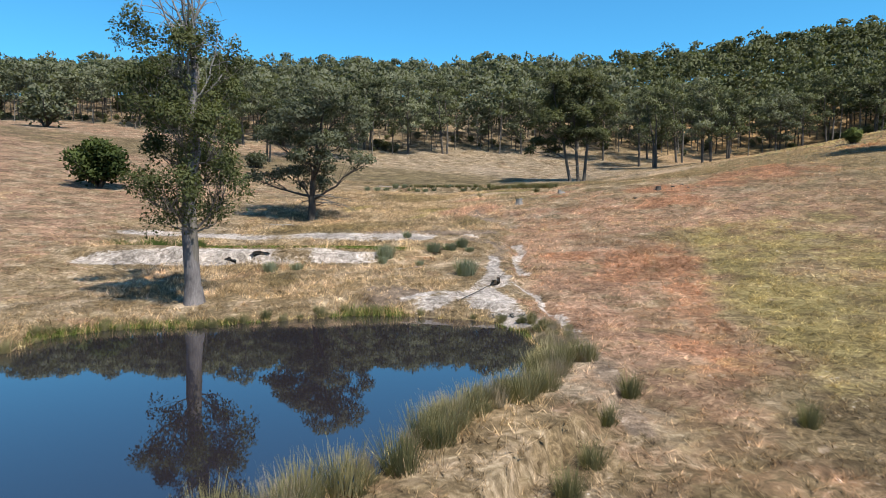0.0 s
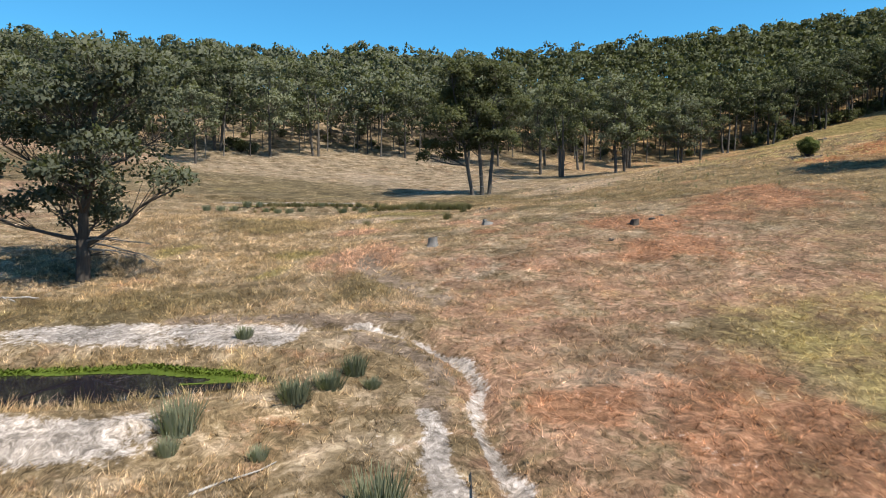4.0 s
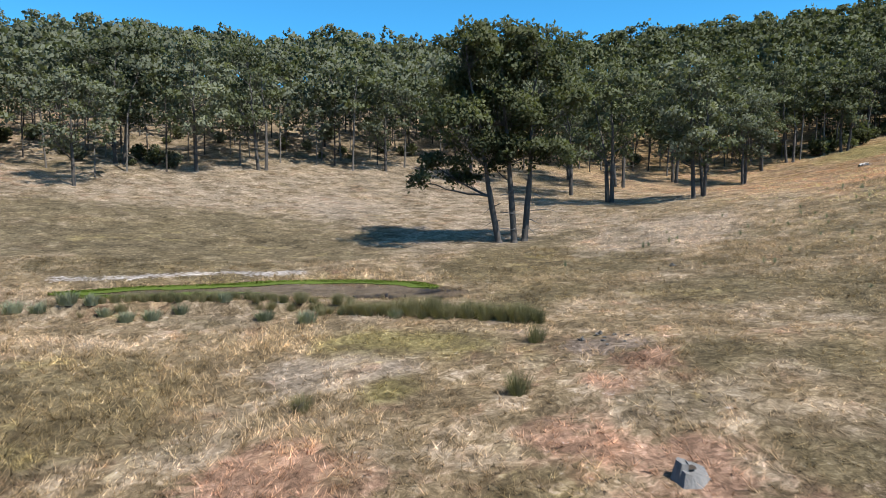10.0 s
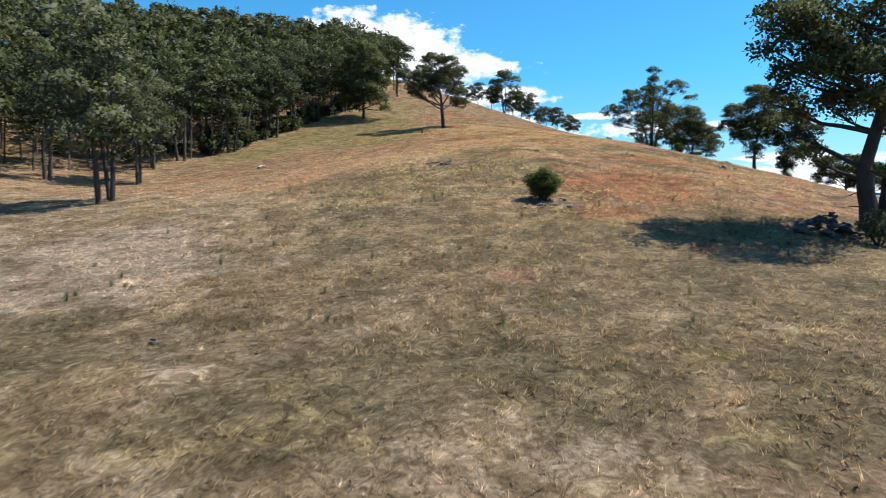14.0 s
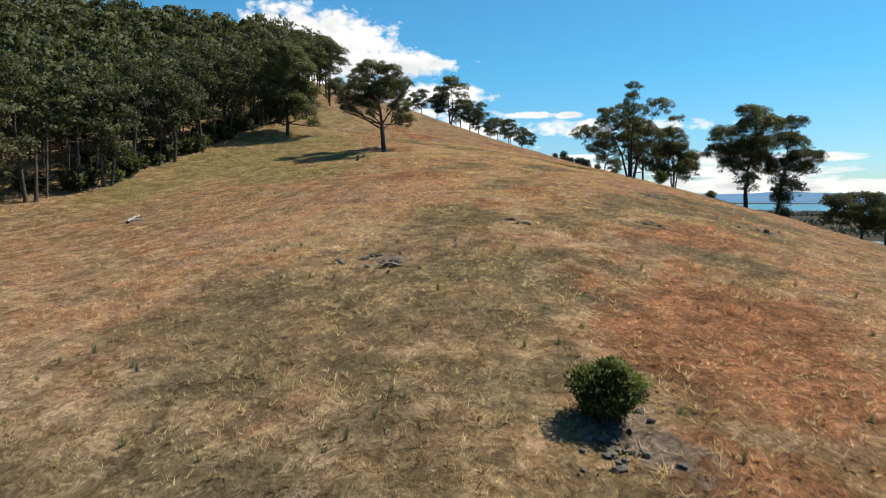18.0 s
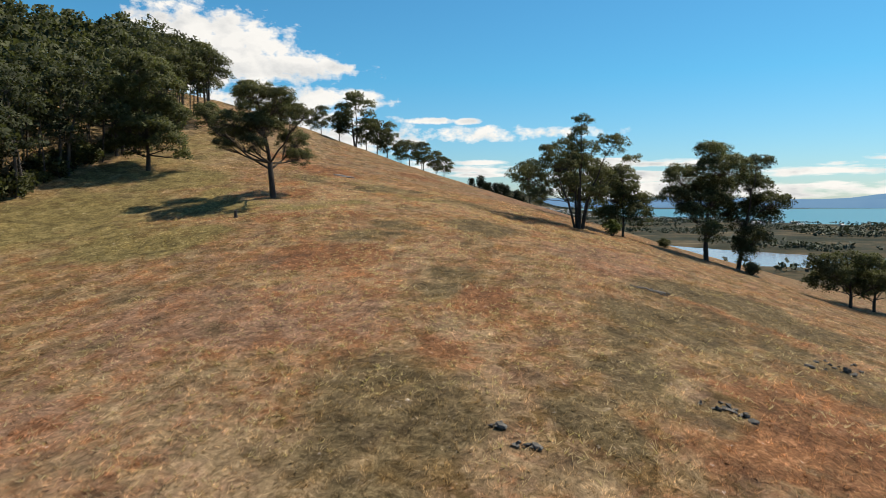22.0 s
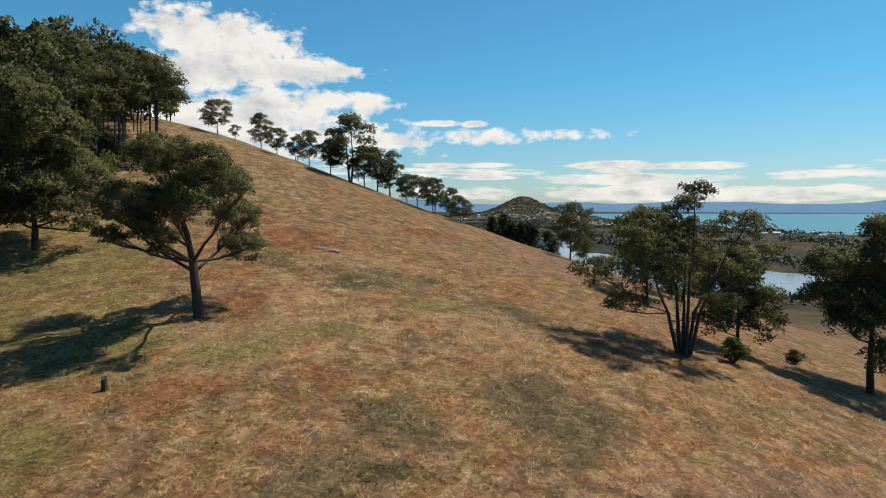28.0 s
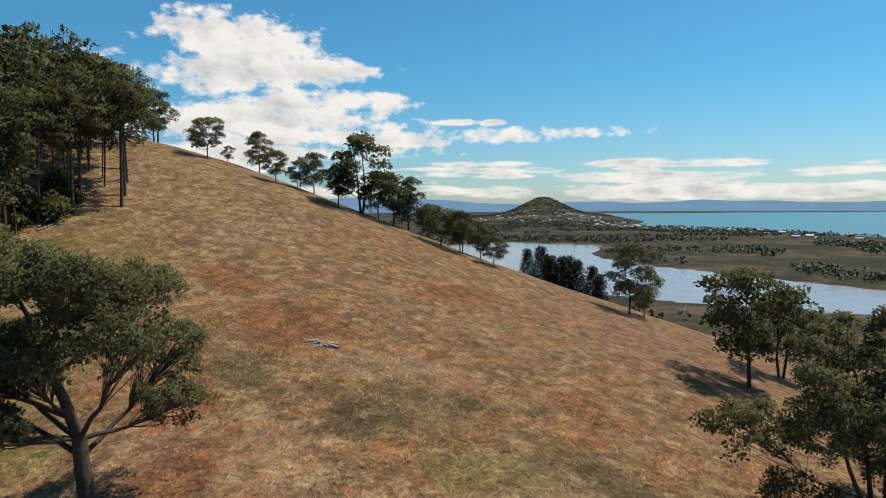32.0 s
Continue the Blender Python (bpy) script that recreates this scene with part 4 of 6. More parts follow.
ROCKS = [rock_mesh(s, 0.5 + 0.1 * (s % 3)) for s in range(5)]


def rock(x, y, r, seed, label="grey lichened rock in dry grass", group="rocks"):
    rng = random.Random(seed)
    ob = tagged(new("rock", ROCKS[seed % 5]), label, "rock", group)
    ob.matrix_basis = pose(x, y, ground_z(x, y) + 0.12 * r, rng.uniform(-15, 15), rng.uniform(-15, 15), rng.uniform(0, 360)) @ Matrix.Diagonal((r, r * rng.uniform(0.65, 1), r * rng.uniform(0.7, 1.2), 1))
    return ob


# ---- pond and lower paddock ----
def bush_meshes(seed, r, h, leaf, n, mat, stems=5):
    rng = np.random.RandomState(seed)
    wood = Wood(5)
    tips = []
    for s in range(stems):
        a = 2 * math.pi * s / stems + rng.rand()
        pts = wander(rng, (0, 0, -0.2), (0.55 * math.cos(a), 0.55 * math.sin(a), 1), h * 0.8, 4, 0.12)
        wood.limb(pts, 0.035 * h, 0.01 * h, 5)
        tips += pts[2:]
    c = [tuple(t) for t in tips]
    for _ in range(stems * 5):
        a, q, zz = rng.rand() * 2 * math.pi, rng.rand() ** 0.5, rng.rand()
        w = math.sin(math.pi * (0.18 + 0.72 * zz))
        c.append((math.cos(a) * q * r * 0.72 * w, math.sin(a) * q * r * 0.72 * w, h * (0.2 + 0.65 * zz)))
    k = len(c)
    v, f, nor = leaves(rng, c, r * (0.22 + 0.2 * rng.rand(k)), np.full(k, n // k), leaf, 0.8, 0.0)
    v[:, 2] = np.maximum(v[:, 2], 0.02)
    return wood.mesh("stem", BARK), leaf_mesh("foliage", v, f, nor, mat)


def bush(x, y, label, meshes, turn=0.0, size=1.0, group=""):
    ob = thing("bush", x, y, label, "bush", group, turn=turn, size=size)
    part("stem", meshes[0], ob)
    part("foliage", meshes[1], ob)
    return ob


def pond_gum():
    """The tall gum on the pond bank, with bare dead branches in its top."""
    rng = np.random.RandomState(11)
    ob = thing("gum_tree", -12.1, 31.6, "tall grey-barked gum with bare dead top beside the pond", "tree", z=ground_z(-12.1, 31.6) - 0.1)
    wood, dead = Wood(), Wood(5)
    pts = [Vector(p) for p in ((0, 0, -0.4), (-0.1, 0, 1.6), (-0.25, 0.1, 3.6), (-0.15, 0, 5.5), (0.2, 0.1, 7.5), (0.1, 0, 9.5), (0.3, 0, 11.5), (-0.1, 0, 13.5))]
    wood.limb([(0, 0, -0.4), (-0.06, 0, 0.9)], 0.6, 0.42, 10)
    wood.limb(pts, 0.42, 0.1, 10)
    lobes = [(-0.4, -1.3, 11.5, 1.6, 0.9), (1.6, 1.3, 11.7, 0.9, 0.7), (-1.3, -1.2, 9.7, 1.5, 1), (1, 1.2, 9.7, 1.3, 1), (-0.1, -1.1, 8.3, 1.7, 1), (-1.6, 1.2, 7.5, 1.1, 0.9), (1.6, -0.9, 7.7, 1.1, 1), (0.1, 1.9, 6.6, 1.7, 0.9), (-1.9, -1.4, 5.6, 0.9, 0.5), (1.3, 0.9, 5.8, 1.1, 0.9), (-0.3, -1.7, 5.2, 1.5, 0.8), (0.7, 1.2, 4.3, 0.8, 0.6), (-2.6, -0.2, 13, 0.8, 0.7), (-0.3, 2, 13.4, 1.1, 0.8), (-1.2, -0.4, 4.4, 0.7, 0.5)]
    live, crown = gum_meshes(11, lobes=[(q[0], q[1], q[2], q[3] * 0.85, q[4] * 1.5) for q in lobes], thick=0.3, fork=0.3, clump=0.5, leaf=0.135, per=120, dense=1.1, leaf_mat=LEAF_POND, bark=BARK_PALE, hang=1.35)
    for k in range(15):
        a = k * 2.1 + 0.6
        start = pts[5 + k % 2].lerp(pts[6 + k % 2], rng.rand())
        lp = wander(rng, start, (0.75 * math.cos(a), 0.6 * math.sin(a), 0.9), 4.0 + 2.5 * rng.rand(), 8, 0.16, 0.05)
        dead.limb(lp, 0.06, 0.012, 5)
        for b in range(7):
            bp = wander(rng, lp[2 + b % 6], Vector(rng.normal(0, 0.8, 3)) + Vector((0, 0, 0.7)), 0.8 + 1.3 * rng.rand(), 4, 0.25)
            dead.limb(bp, 0.026, 0.006, 4)
    part("trunk", wood.mesh("trunk", BARK_FURROWED), ob)
    part("dead_branch", dead.mesh("dead_branch", DEADWOOD), ob, "bare grey dead branches")
    part("limb", live, ob, "grey limbs rising through the crown")
    part("crown", crown, ob)


pond_gum()
spreading = gum_tree("gum_tree", -13.0, 64.7, "spreading grey-green gum with low limbs shading grass",
         gum_meshes(21, lobes=[(2.2, -1.9, 11.9, 2.5, 1.1), (-0.8, 2.6, 11.2, 2.5, 1.2), (3.8, -1.4, 10.8, 1.8, 1.2), (-2.8, 1.7, 9.9, 2.1, 1.3), (0.7, -1.7, 9.6, 2.8, 1.5), (3.9, 1.4, 8.8, 1.8, 1.3), (-3.2, -1.4, 8.2, 1.8, 1.2), (-0.5, 3.1, 7.7, 2.4, 1.3), (2.6, -2.8, 7.3, 1.5, 0.9), (4.9, 0.1, 5.8, 1.5, 0.8), (1.1, -2.8, 5.9, 2, 0.8), (-2.2, 1.8, 4.7, 1.8, 0.8), (-4.7, -0.7, 4.2, 1.6, 0.7), (-0.8, 3.2, 3.7, 1.8, 0.7), (1.9, -0.7, 4.7, 1.2, 0.5)],
                    thick=0.42, fork=0.2, clump=0.8, leaf=0.25, per=75, dense=1.35, leaf_mat=LEAF_GREY, bark=BARK, bare=0.8), turn=-9)
limb, rng = Wood(5), np.random.RandomState(3)
for a, z, ln in ((9, 2.3, 4.6), (24, 2.6, 3.8), (2, 2.0, 3.2), (-20, 2.4, 2.6), (150, 2.2, 2.4)):
    pts = wander(rng, (0.1, 0, z), (math.cos(radians(a)), math.sin(radians(a)), 0.02), ln, 7, 0.14, -0.07)
    limb.limb(pts, 0.07, 0.014)
    for q in range(2, 7):
        limb.limb(wander(rng, pts[q], (math.cos(radians(a)) + rng.normal(0, 0.5), math.sin(radians(a)) + rng.normal(0, 0.7), rng.normal(-0.1, 0.35)), 0.6 + 0.9 * rng.rand(), 4, 0.2, -0.04), 0.025, 0.006, 4)
part("dead_branch", limb.mesh("dead_branch", DEADWOOD), spreading, "bare grey dead branches drooping low")
bush(-40.5, 77, "dense rounded dark green bush on dry slope", bush_meshes(31, 4.0, 5.6, 0.4, 7000, LEAF_GREEN, 7))
bush(-88, 146, "grey-leaved scrubby bush at wood edge", bush_meshes(32, 6.0, 9.0, 0.7, 3500, LEAF_GREY, 7))

for x, y in ((-37.3, 111.1), (-33.3, 117.8), (-44.0, 119.0)):
    bush(x, y, "low grey scrub bush below wood edge", bush_meshes(33, 2.6, 2.6, 0.4, 1500, LEAF_GREY, 6), turn=x * 9, group="scrub below the wood")

# three trunks standing close together
trio = dict(thick=0.31, fork=0.3, clump=0.9, leaf=0.32, per=80, dense=1.35, bark=BARK_GREY, leaf_mat=LEAF_DARK)
gum_tree("gum_tree", 22.7, 116.1, "dark-crowned gum with long low limb, one of three", gum_meshes(41, lobes=[(-3.1, -2.8, 16.3, 2.5, 1.8), (-4, 3.1, 13.2, 2.5, 1.9), (-4.1, -2.7, 10.3, 2.8, 1.9), (-5.3, 1.9, 7.1, 2.1, 0.9), (-6.7, -0.1, 5.7, 1.3, 0.5), (-2.9, 3.2, 5.7, 1.6, 0.5)], **trio), turn=-14, group="trio of gums")
gum_tree("gum_tree", 24.0, 115.9, "tall dark-crowned gum between two neighbours", gum_meshes(42, lobes=[(-1.5, -0.9, 17.6, 2.6, 1.5), (-2.4, 0.9, 14.6, 3.7, 1.9), (-1.5, -0.3, 11.4, 3.7, 2.2), (-2.8, 0.1, 8.3, 2.5, 1.6), (0, -0.6, 7.9, 2.5, 1.5)], **trio), turn=-14, group="trio of gums")
gum_tree("gum_tree", 25.0, 116.2, "leaning gum with dead lower twigs", gum_meshes(43, lobes=[(0.9, -1.3, 17, 2.5, 1.8), (1.4, 0.4, 14.3, 2.5, 2.3), (3.5, -0.1, 12.2, 2.3, 1.9), (0.9, 1.3, 10.1, 2.9, 1.9), (2.5, -0.9, 7.8, 1.7, 1.3)], **trio), turn=-14, group="trio of gums")

for tx, ty, seed in ((22.7, 116.1, 1), (25.0, 116.2, 2)):
    twig, rng = Wood(4), np.random.RandomState(seed)
    for q in range(5):
        z = 1.4 + 0.75 * q
        a = rng.uniform(-0.7, 0.7) + (math.pi if seed == 1 and q % 2 else 0)
        pts = wander(rng, (0.2 * z * (seed == 2), 0, z), (math.cos(a), math.sin(a), -0.05), rng.uniform(1.2, 2.6), 4, 0.16, -0.03)
        twig.limb(pts, 0.045, 0.012)
        twig.limb(wander(rng, pts[2], (math.cos(a), math.sin(a) + 0.4, 0.5), 0.8, 3, 0.2), 0.025, 0.008)
    for ob in [o for o in bpy.data.objects if o.parent is None and o.get("category") == "tree" and abs(o.matrix_basis.translation.x - tx) < 0.01 and abs(o.matrix_basis.translation.y - ty) < 0.01]:
        part("dead_branch", twig.mesh("dead_branch", DEADWOOD), ob, "bare dead lower branches")

# trees along the edge of the wood, and the wood itself
FOREST = [gum_meshes(60 + i, 15.5 + 1.6 * (i % 3), 4.3 + 0.6 * (i % 2), 5.2 + 1.2 * (i % 3), 8, 0.16, (0.04 * (i - 2), 0.03 * (i % 3)), 0.4 + 0.05 * (i % 3), clump=1.1, leaf=0.66, per=16, dense=0.95, leaf_mat=LEAF_GREY if i % 2 else LEAF_WOOD, bark=BARK_PALE if i % 3 != 1 else BARK, twigs=False, width=0.42, bare=0.5) for i in range(6)]
EDGE_GUMS = [gum_meshes(80 + i, 16.5 + i, 5.2, 4.2, 10, 0.3, (0.05 * (i - 1), 0.02), 0.3, ((0, 0),) if i % 2 == 0 else ((-0.5, 0), (0.6, 0.2)), clump=1.0, leaf=0.46, per=28, dense=1.35, leaf_mat=LEAF_WOOD if i % 2 else LEAF_GREY, bark=BARK_GREY, bare=0.8) for i in range(4)]
EDGE_SPOTS = [(45.1, 150.5, 0, 1), (44.3, 136.8, 1, 1), (51.2, 129.3, 2, 0.9), (53.2, 130.4, 3, 0.8), (80.0, 157.9, 0, 0.9), (81.5, 159.2, 2, 0.9), (-20, 144.5, 0, 0.8), (0.6, 162.5, 3, 0.95), (-8.3, 158.4, 2, 1), (-18.4, 158.9, 1, 1), (92, 168, 1, 0.9), (100, 170, 3, 0.95), (-46, 152, 2, 1), (-62, 156, 1, 0.9), (33, 163, 2, 1), (20, 168, 0, 0.9)]
EDGE_SPOTS += [(57, 158, 3, 1.0), (-30, 139, 3, 0.68), (-34, 128, 1, 0.68), (-78, 170, 0, 0.9), (40, 164, 0, 0.9), (52, 167, 2, 0.95), (72, 166, 1, 1), (202, 181, 1, 1.05), (206, 183.5, 0, 1), (211, 187, 3, 1.05), (216, 192, 2, 1), (191, 185, 3, 1.1), (221, 202, 1, 1), (196, 184, 0, 1), (183, 182, 2, 1.1)]
EDGE_SPOTS += [(176, 180, 1, 1), (112, 169.5, 1, 0.9), (121, 173, 3, 0.9), (131, 174, 1, 0.95), (141, 176, 3, 0.9), (152, 178, 1, 1), (167, 179, 3, 1)]
SLIM = [gum_meshes(86 + i, 17.0, 4.6, 8.5, 8, 0.24, (0.04 * i, 0.02), 0.5, clump=0.9, leaf=0.42, per=30, dense=1.3, leaf_mat=LEAF_DARK, bark=BARK_GREY, bare=1.0) for i in range(2)]
for i, (x, y, k, s) in enumerate(EDGE_SPOTS):
    gum_tree("gum_tree", x, y, "grey-barked gum standing at the wood's edge", SLIM[k % 2] if x > 180 else EDGE_GUMS[k], turn=i * 77, size=s, group="gums at the wood's edge")


def plant_forest():
    rng = np.random.RandomState(7)
    spots = []
    grid = {}
    tries = 0
    while len(spots) < 1500 and tries < 80000:
        tries += 1
        x, y = rng.uniform(-190, 236), rng.uniform(140, 295)
        s = float(forest_side(np.array([x]), np.array([y]))[0])
        if s < 0.5 or (s > 70 and x < 110 and rng.rand() < 0.35):
            continue
        if x < -60 and s < 12 and rng.rand() < 0.5:
            continue
        gap = 3.0 if s < 25 else 3.9
        key = (int(x // 4), int(y // 4))
        if any((x - a) ** 2 + (y - b) ** 2 < gap * gap for i in (-1, 0, 1) for j in (-1, 0, 1) for a, b in grid.get((key[0] + i, key[1] + j), ())):
            continue
        if any((x - e[0]) ** 2 + (y - e[1]) ** 2 < 9 for e in EDGE_SPOTS):
            continue
        grid.setdefault(key, []).append((x, y))
        spots.append((s, x, y, rng.rand() * 360, rng.uniform(0.78, 1.12) * (0.81 if x < 10 else 0.92 if x < 110 else 0.97)))
    spots.sort()
    zs = height(np.array([p[1] for p in spots]), np.array([p[2] for p in spots]))
    near, far = spots[:270], spots[270:]
    for i, (s, x, y, turn, size) in enumerate(near):
        ob = thing("gum_tree", x, y, "slender gum with bare trunk in open woodland", "tree", "woodland gums", z=float(zs[i]) - 0.2, turn=turn, size=size)
        tr, cr = FOREST[(i * 2) % 6 if x + 40 * rng.rand() > 75 else (i * 2 + 1) % 6 if rng.rand() < 0.8 else (i * 2) % 6]
        part("trunk", tr, ob)
        part("crown", cr, ob)
    # the rest of the wood, joined: grey-leaved to the west, darker to the east
    rest = [(p, float(z)) for p, z in zip(far, zs[270:])]
    west = [q for q in rest if q[0][1] < 65]
    east = [q for q in rest if q[0][1] >= 65]
    for pick, name, mat, label, trees in ((0, "woodland_trunks", BARK, "pale trunks of the hillside wood", rest), (1, "woodland_canopy", LEAF_GREY, "grey-green eucalypt wood covering the hill", west),
                                          (1, "woodland_canopy", LEAF_WOOD, "dark eucalypt wood on the steep hillside", east)):
        vs, fs, ns, base = [], [], [], 0
        for q in range(6):
            me = FOREST[q][pick]
            co = np.empty(len(me.vertices) * 3, np.float32)
            me.vertices.foreach_get("co", co)
            co = co.reshape(-1, 3)
            fa = np.empty(len(me.loops), np.int32)
            me.loops.foreach_get("vertex_index", fa)
            fa = fa.reshape(-1, 4)
            if pick == 0:
                fa = fa[: 48]
                co = co[: fa.max() + 1]
            else:
                keep = rng.rand(len(fa)) < 0.38
                nr = np.empty(len(me.loops) * 3, np.float32)
                me.corner_normals.foreach_get("vector", nr)
                nr = nr.reshape(-1, 4, 3)[keep].reshape(-1, 3)
                co = co[fa[keep].ravel()]
                mid = co.reshape(-1, 4, 3).mean(1)[:, None]
                co = (mid + (co.reshape(-1, 4, 3) - mid) * 1.6).reshape(-1, 3)
                fa = np.arange(len(co)).reshape(-1, 4)
            for (s, x, y, turn, size), z in trees[q::6]:
                a = radians(turn)
                ca, sa = math.cos(a) * size, math.sin(a) * size
                vs.append(np.stack([co[:, 0] * ca - co[:, 1] * sa + x, co[:, 0] * sa + co[:, 1] * ca + y, co[:, 2] * size + z - 0.2], 1))
                if pick:
                    ns.append(np.stack([nr[:, 0] * math.cos(a) - nr[:, 1] * math.sin(a), nr[:, 0] * math.sin(a) + nr[:, 1] * math.cos(a), nr[:, 2]], 1))
                fs.append(fa + base)
                base += len(co)
        me = leaf_mesh(name, np.concatenate(vs), np.concatenate(fs), np.concatenate(ns), mat) if pick else mesh_of(name, np.concatenate(vs), np.concatenate(fs), mat, True)
        tagged(new(name, me), label, "woodland", kind="stuff")


plant_forest()
SCRUB = [bush_meshes(70 + i, 1.6, 2.6, 0.48, 420, LEAF_GREY if i else LEAF_OLIVE, 4) for i in range(2)]
rs = random.Random(17)
placed = 0
while placed < 130:
    x, y = rs.uniform(-120, 205), rs.uniform(145, 215)
    if 2 < float(forest_side(np.array([x]), np.array([y]))[0]) < 26:
        bush(x, y, "straggly grey-green shrub under woodland gums", SCRUB[placed % 2], turn=rs.uniform(0, 360), size=rs.uniform(0.35, 1.0), group="woodland shrubs")
        placed += 1

for i in range(46):
    x, y = rs.uniform(-185, -20), rs.uniform(200, 296)
    bush(x, y, "grey-green shrub on the wooded hilltop", SCRUB[i % 2], turn=rs.uniform(0, 360), size=rs.uniform(1.2, 2.2), group="shrubs on the hilltop")
THICKET = [bush_meshes(75 + i, 2.2, 3.0, 0.5, 520, LEAF_DARK, 5) for i in range(2)]
for i in range(64):
    x = 104 + 96 * i / 63 + rs.uniform(-1, 1)
    y = float(np.interp(x, [e[0] for e in EDGE], [e[1] for e in EDGE])) + rs.uniform(0.5, 7)
    bush(x, y, "dark dense shrub along the wood's edge", THICKET[i % 2], turn=rs.uniform(0, 360), size=rs.uniform(0.5, 1.25), group="shrubs along the wood's edge")

# ---- hillside ----
gum_tree("gum_tree", 57.2, 71.9, "large dark gum with several stems above rocks",
         gum_meshes(51, lobes=[(-6.1, -0.8, 12.4, 1.4, 0.8), (-4.5, 2.4, 13, 1.4, 0.9), (-6.4, -0.1, 10.6, 1, 0.5), (-2.9, 2.4, 11.8, 1.7, 1.1), (-4.5, -1.6, 10.2, 1.4, 0.8), (-5.4, 1.7, 8.1, 0.8, 0.9), (-2.9, -2.1, 9, 1.7, 0.9), (-4.5, 2.9, 7, 1.1, 1), (-0.8, -4.3, 12.4, 1.7, 1.1), (-0.5, 2.1, 9.9, 1.4, 1.1), (-1.4, -3.6, 7.3, 1.6, 0.8), (-2.6, 2.4, 4.7, 1.1, 0.6), (-1.2, -2.8, 3.4, 0.8, 0.4), (-2.9, 3.7, 15.1, 1.9, 1.1), (-0.8, -0.9, 15.5, 1.9, 1.1), (1.7, 1, 13.7, 2, 1.4), (3.3, -0.6, 10.6, 1.7, 1.3), (2.3, 3.6, 7.5, 1.7, 1.3), (0.5, -3.6, 16.9, 1.6, 0.8), (-3.7, 1, 9.2, 1.9, 1.2), (-1.7, 1, 10.2, 1.9, 1.3), (-2.4, 0.5, 7.4, 1.5, 0.9), (-4.4, 0, 12.0, 1.8, 1.0), (-0.6, 0.5, 8.0, 1.4, 1.0), (-0.8, 1, 12, 1.8, 1.2)],
                    thick=0.54, fork=0.22, roots=((-0.35, 0), (0.5, 0.3)), clump=0.78, leaf=0.24, per=72, dense=1.55, leaf_mat=LEAF_DARK, bark=BARK, bare=0.6), turn=-68)
bush(52.5, 72.6, "small grey-green bush beside large gum", bush_meshes(52, 1.1, 1.9, 0.16, 1600, LEAF_GREY))
bush(57.4, 92.0, "dense dark green bush growing from rocks", bush_meshes(53, 1.45, 2.3, 0.13, 11000, LEAF_GREEN, 9))
gum_tree("gum_tree", 147.3, 140.0, "lone spreading gum with forked trunk on slope",
         gum_meshes(54, lobes=[(0.5, 0.6, 12.2, 2.4, 1.6), (-0.8, -0.6, 10.2, 2.4, 1.6), (-1.2, -4, 14.1, 3, 1.5), (-4.4, 4.4, 13.2, 1.8, 1.1), (1.9, -4.2, 13.7, 2.1, 1.2), (0.7, 4, 12.3, 2.6, 1.6), (-4, -3, 10.3, 3.3, 1.6), (-7.5, 2.7, 9.4, 2.1, 1.4), (-0.7, -3.4, 9.9, 2.1, 1.9), (1.8, 5.8, 8.5, 2.3, 1.8), (4.9, -5.4, 11.3, 1.5, 1.2), (3.3, 2.9, 6.2, 1.8, 1.1), (-1.6, -5.3, 7.4, 1.6, 1.2), (-9.3, 0.1, 11.7, 2.1, 1.8), (-6.1, -3.1, 7.4, 1.4, 0.7)], thick=0.46, fork=0.34, clump=0.55, leaf=0.18, per=90, dense=1.45, leaf_mat=LEAF_OLIVE, bark=BARK, bare=0.3), turn=-78)
gum_tree("gum_tree", 160.3, 168.7, "full low-crowned gum near wood edge",
         gum_meshes(55, lobes=[(-0.4, -2.5, 16.8, 4.4, 2), (-3.5, 2.5, 13.7, 4, 2.2), (2.7, -2.4, 13.7, 4, 2.2), (-0.4, 2.5, 10.6, 5.2, 2.5), (-4.1, -1.5, 8.7, 3.5, 2.2), (4, 2.1, 9.3, 3.2, 2.2), (0.2, -2.1, 6.8, 5, 2), (-3.5, 3, 4.4, 3.2, 1.5), (4, -2.9, 4.4, 3, 1.5), (5.8, 0.1, 2.7, 1.5, 1)], thick=0.42, fork=0.16, clump=0.95, leaf=0.36, per=75, dense=1.3, leaf_mat=LEAF_DARK, bark=BARK), turn=-71)
gum_tree("gum_tree", 161.5, 96.6, "broad many-stemmed dark gum with topknot",
         gum_meshes(56, lobes=[(0.2, 0.3, 14.6, 1.5, 1.3), (0.6, -0.4, 12.0, 2.2, 1.6), (-0.4, -3.4, 16.1, 1.4, 1.2), (-0.5, 4.1, 14.1, 1.2, 0.7), (3.9, -3.1, 12.8, 2.5, 1.4), (-1.6, 3.3, 12.5, 2.5, 1.4), (-5.2, -2.1, 11.7, 1.5, 1.1), (-7.8, 0.2, 8.1, 3, 1.6), (-3.4, -2.6, 9.8, 3.2, 2), (1, 4.9, 9.5, 3.6, 2.2), (7.3, -1.9, 10.4, 1.2, 0.9), (-0.8, 2.6, 6.8, 3.6, 2), (-6.6, -2.4, 5.4, 1.8, 1.1), (4.2, 2.7, 8.1, 2.2, 1.5), (2.5, -3.3, 5.4, 1.9, 1.2)],
                    thick=0.2, fork=0.26, roots=((-0.4, 0), (0.35, 0.2), (0.05, -0.4), (-0.2, 0.4), (0.45, -0.25), (-0.1, -0.05)), clump=0.62, leaf=0.21, per=80, dense=0.95, leaf_mat=LEAF_OLIVE, bark=BARK, bare=0.5), turn=-80)
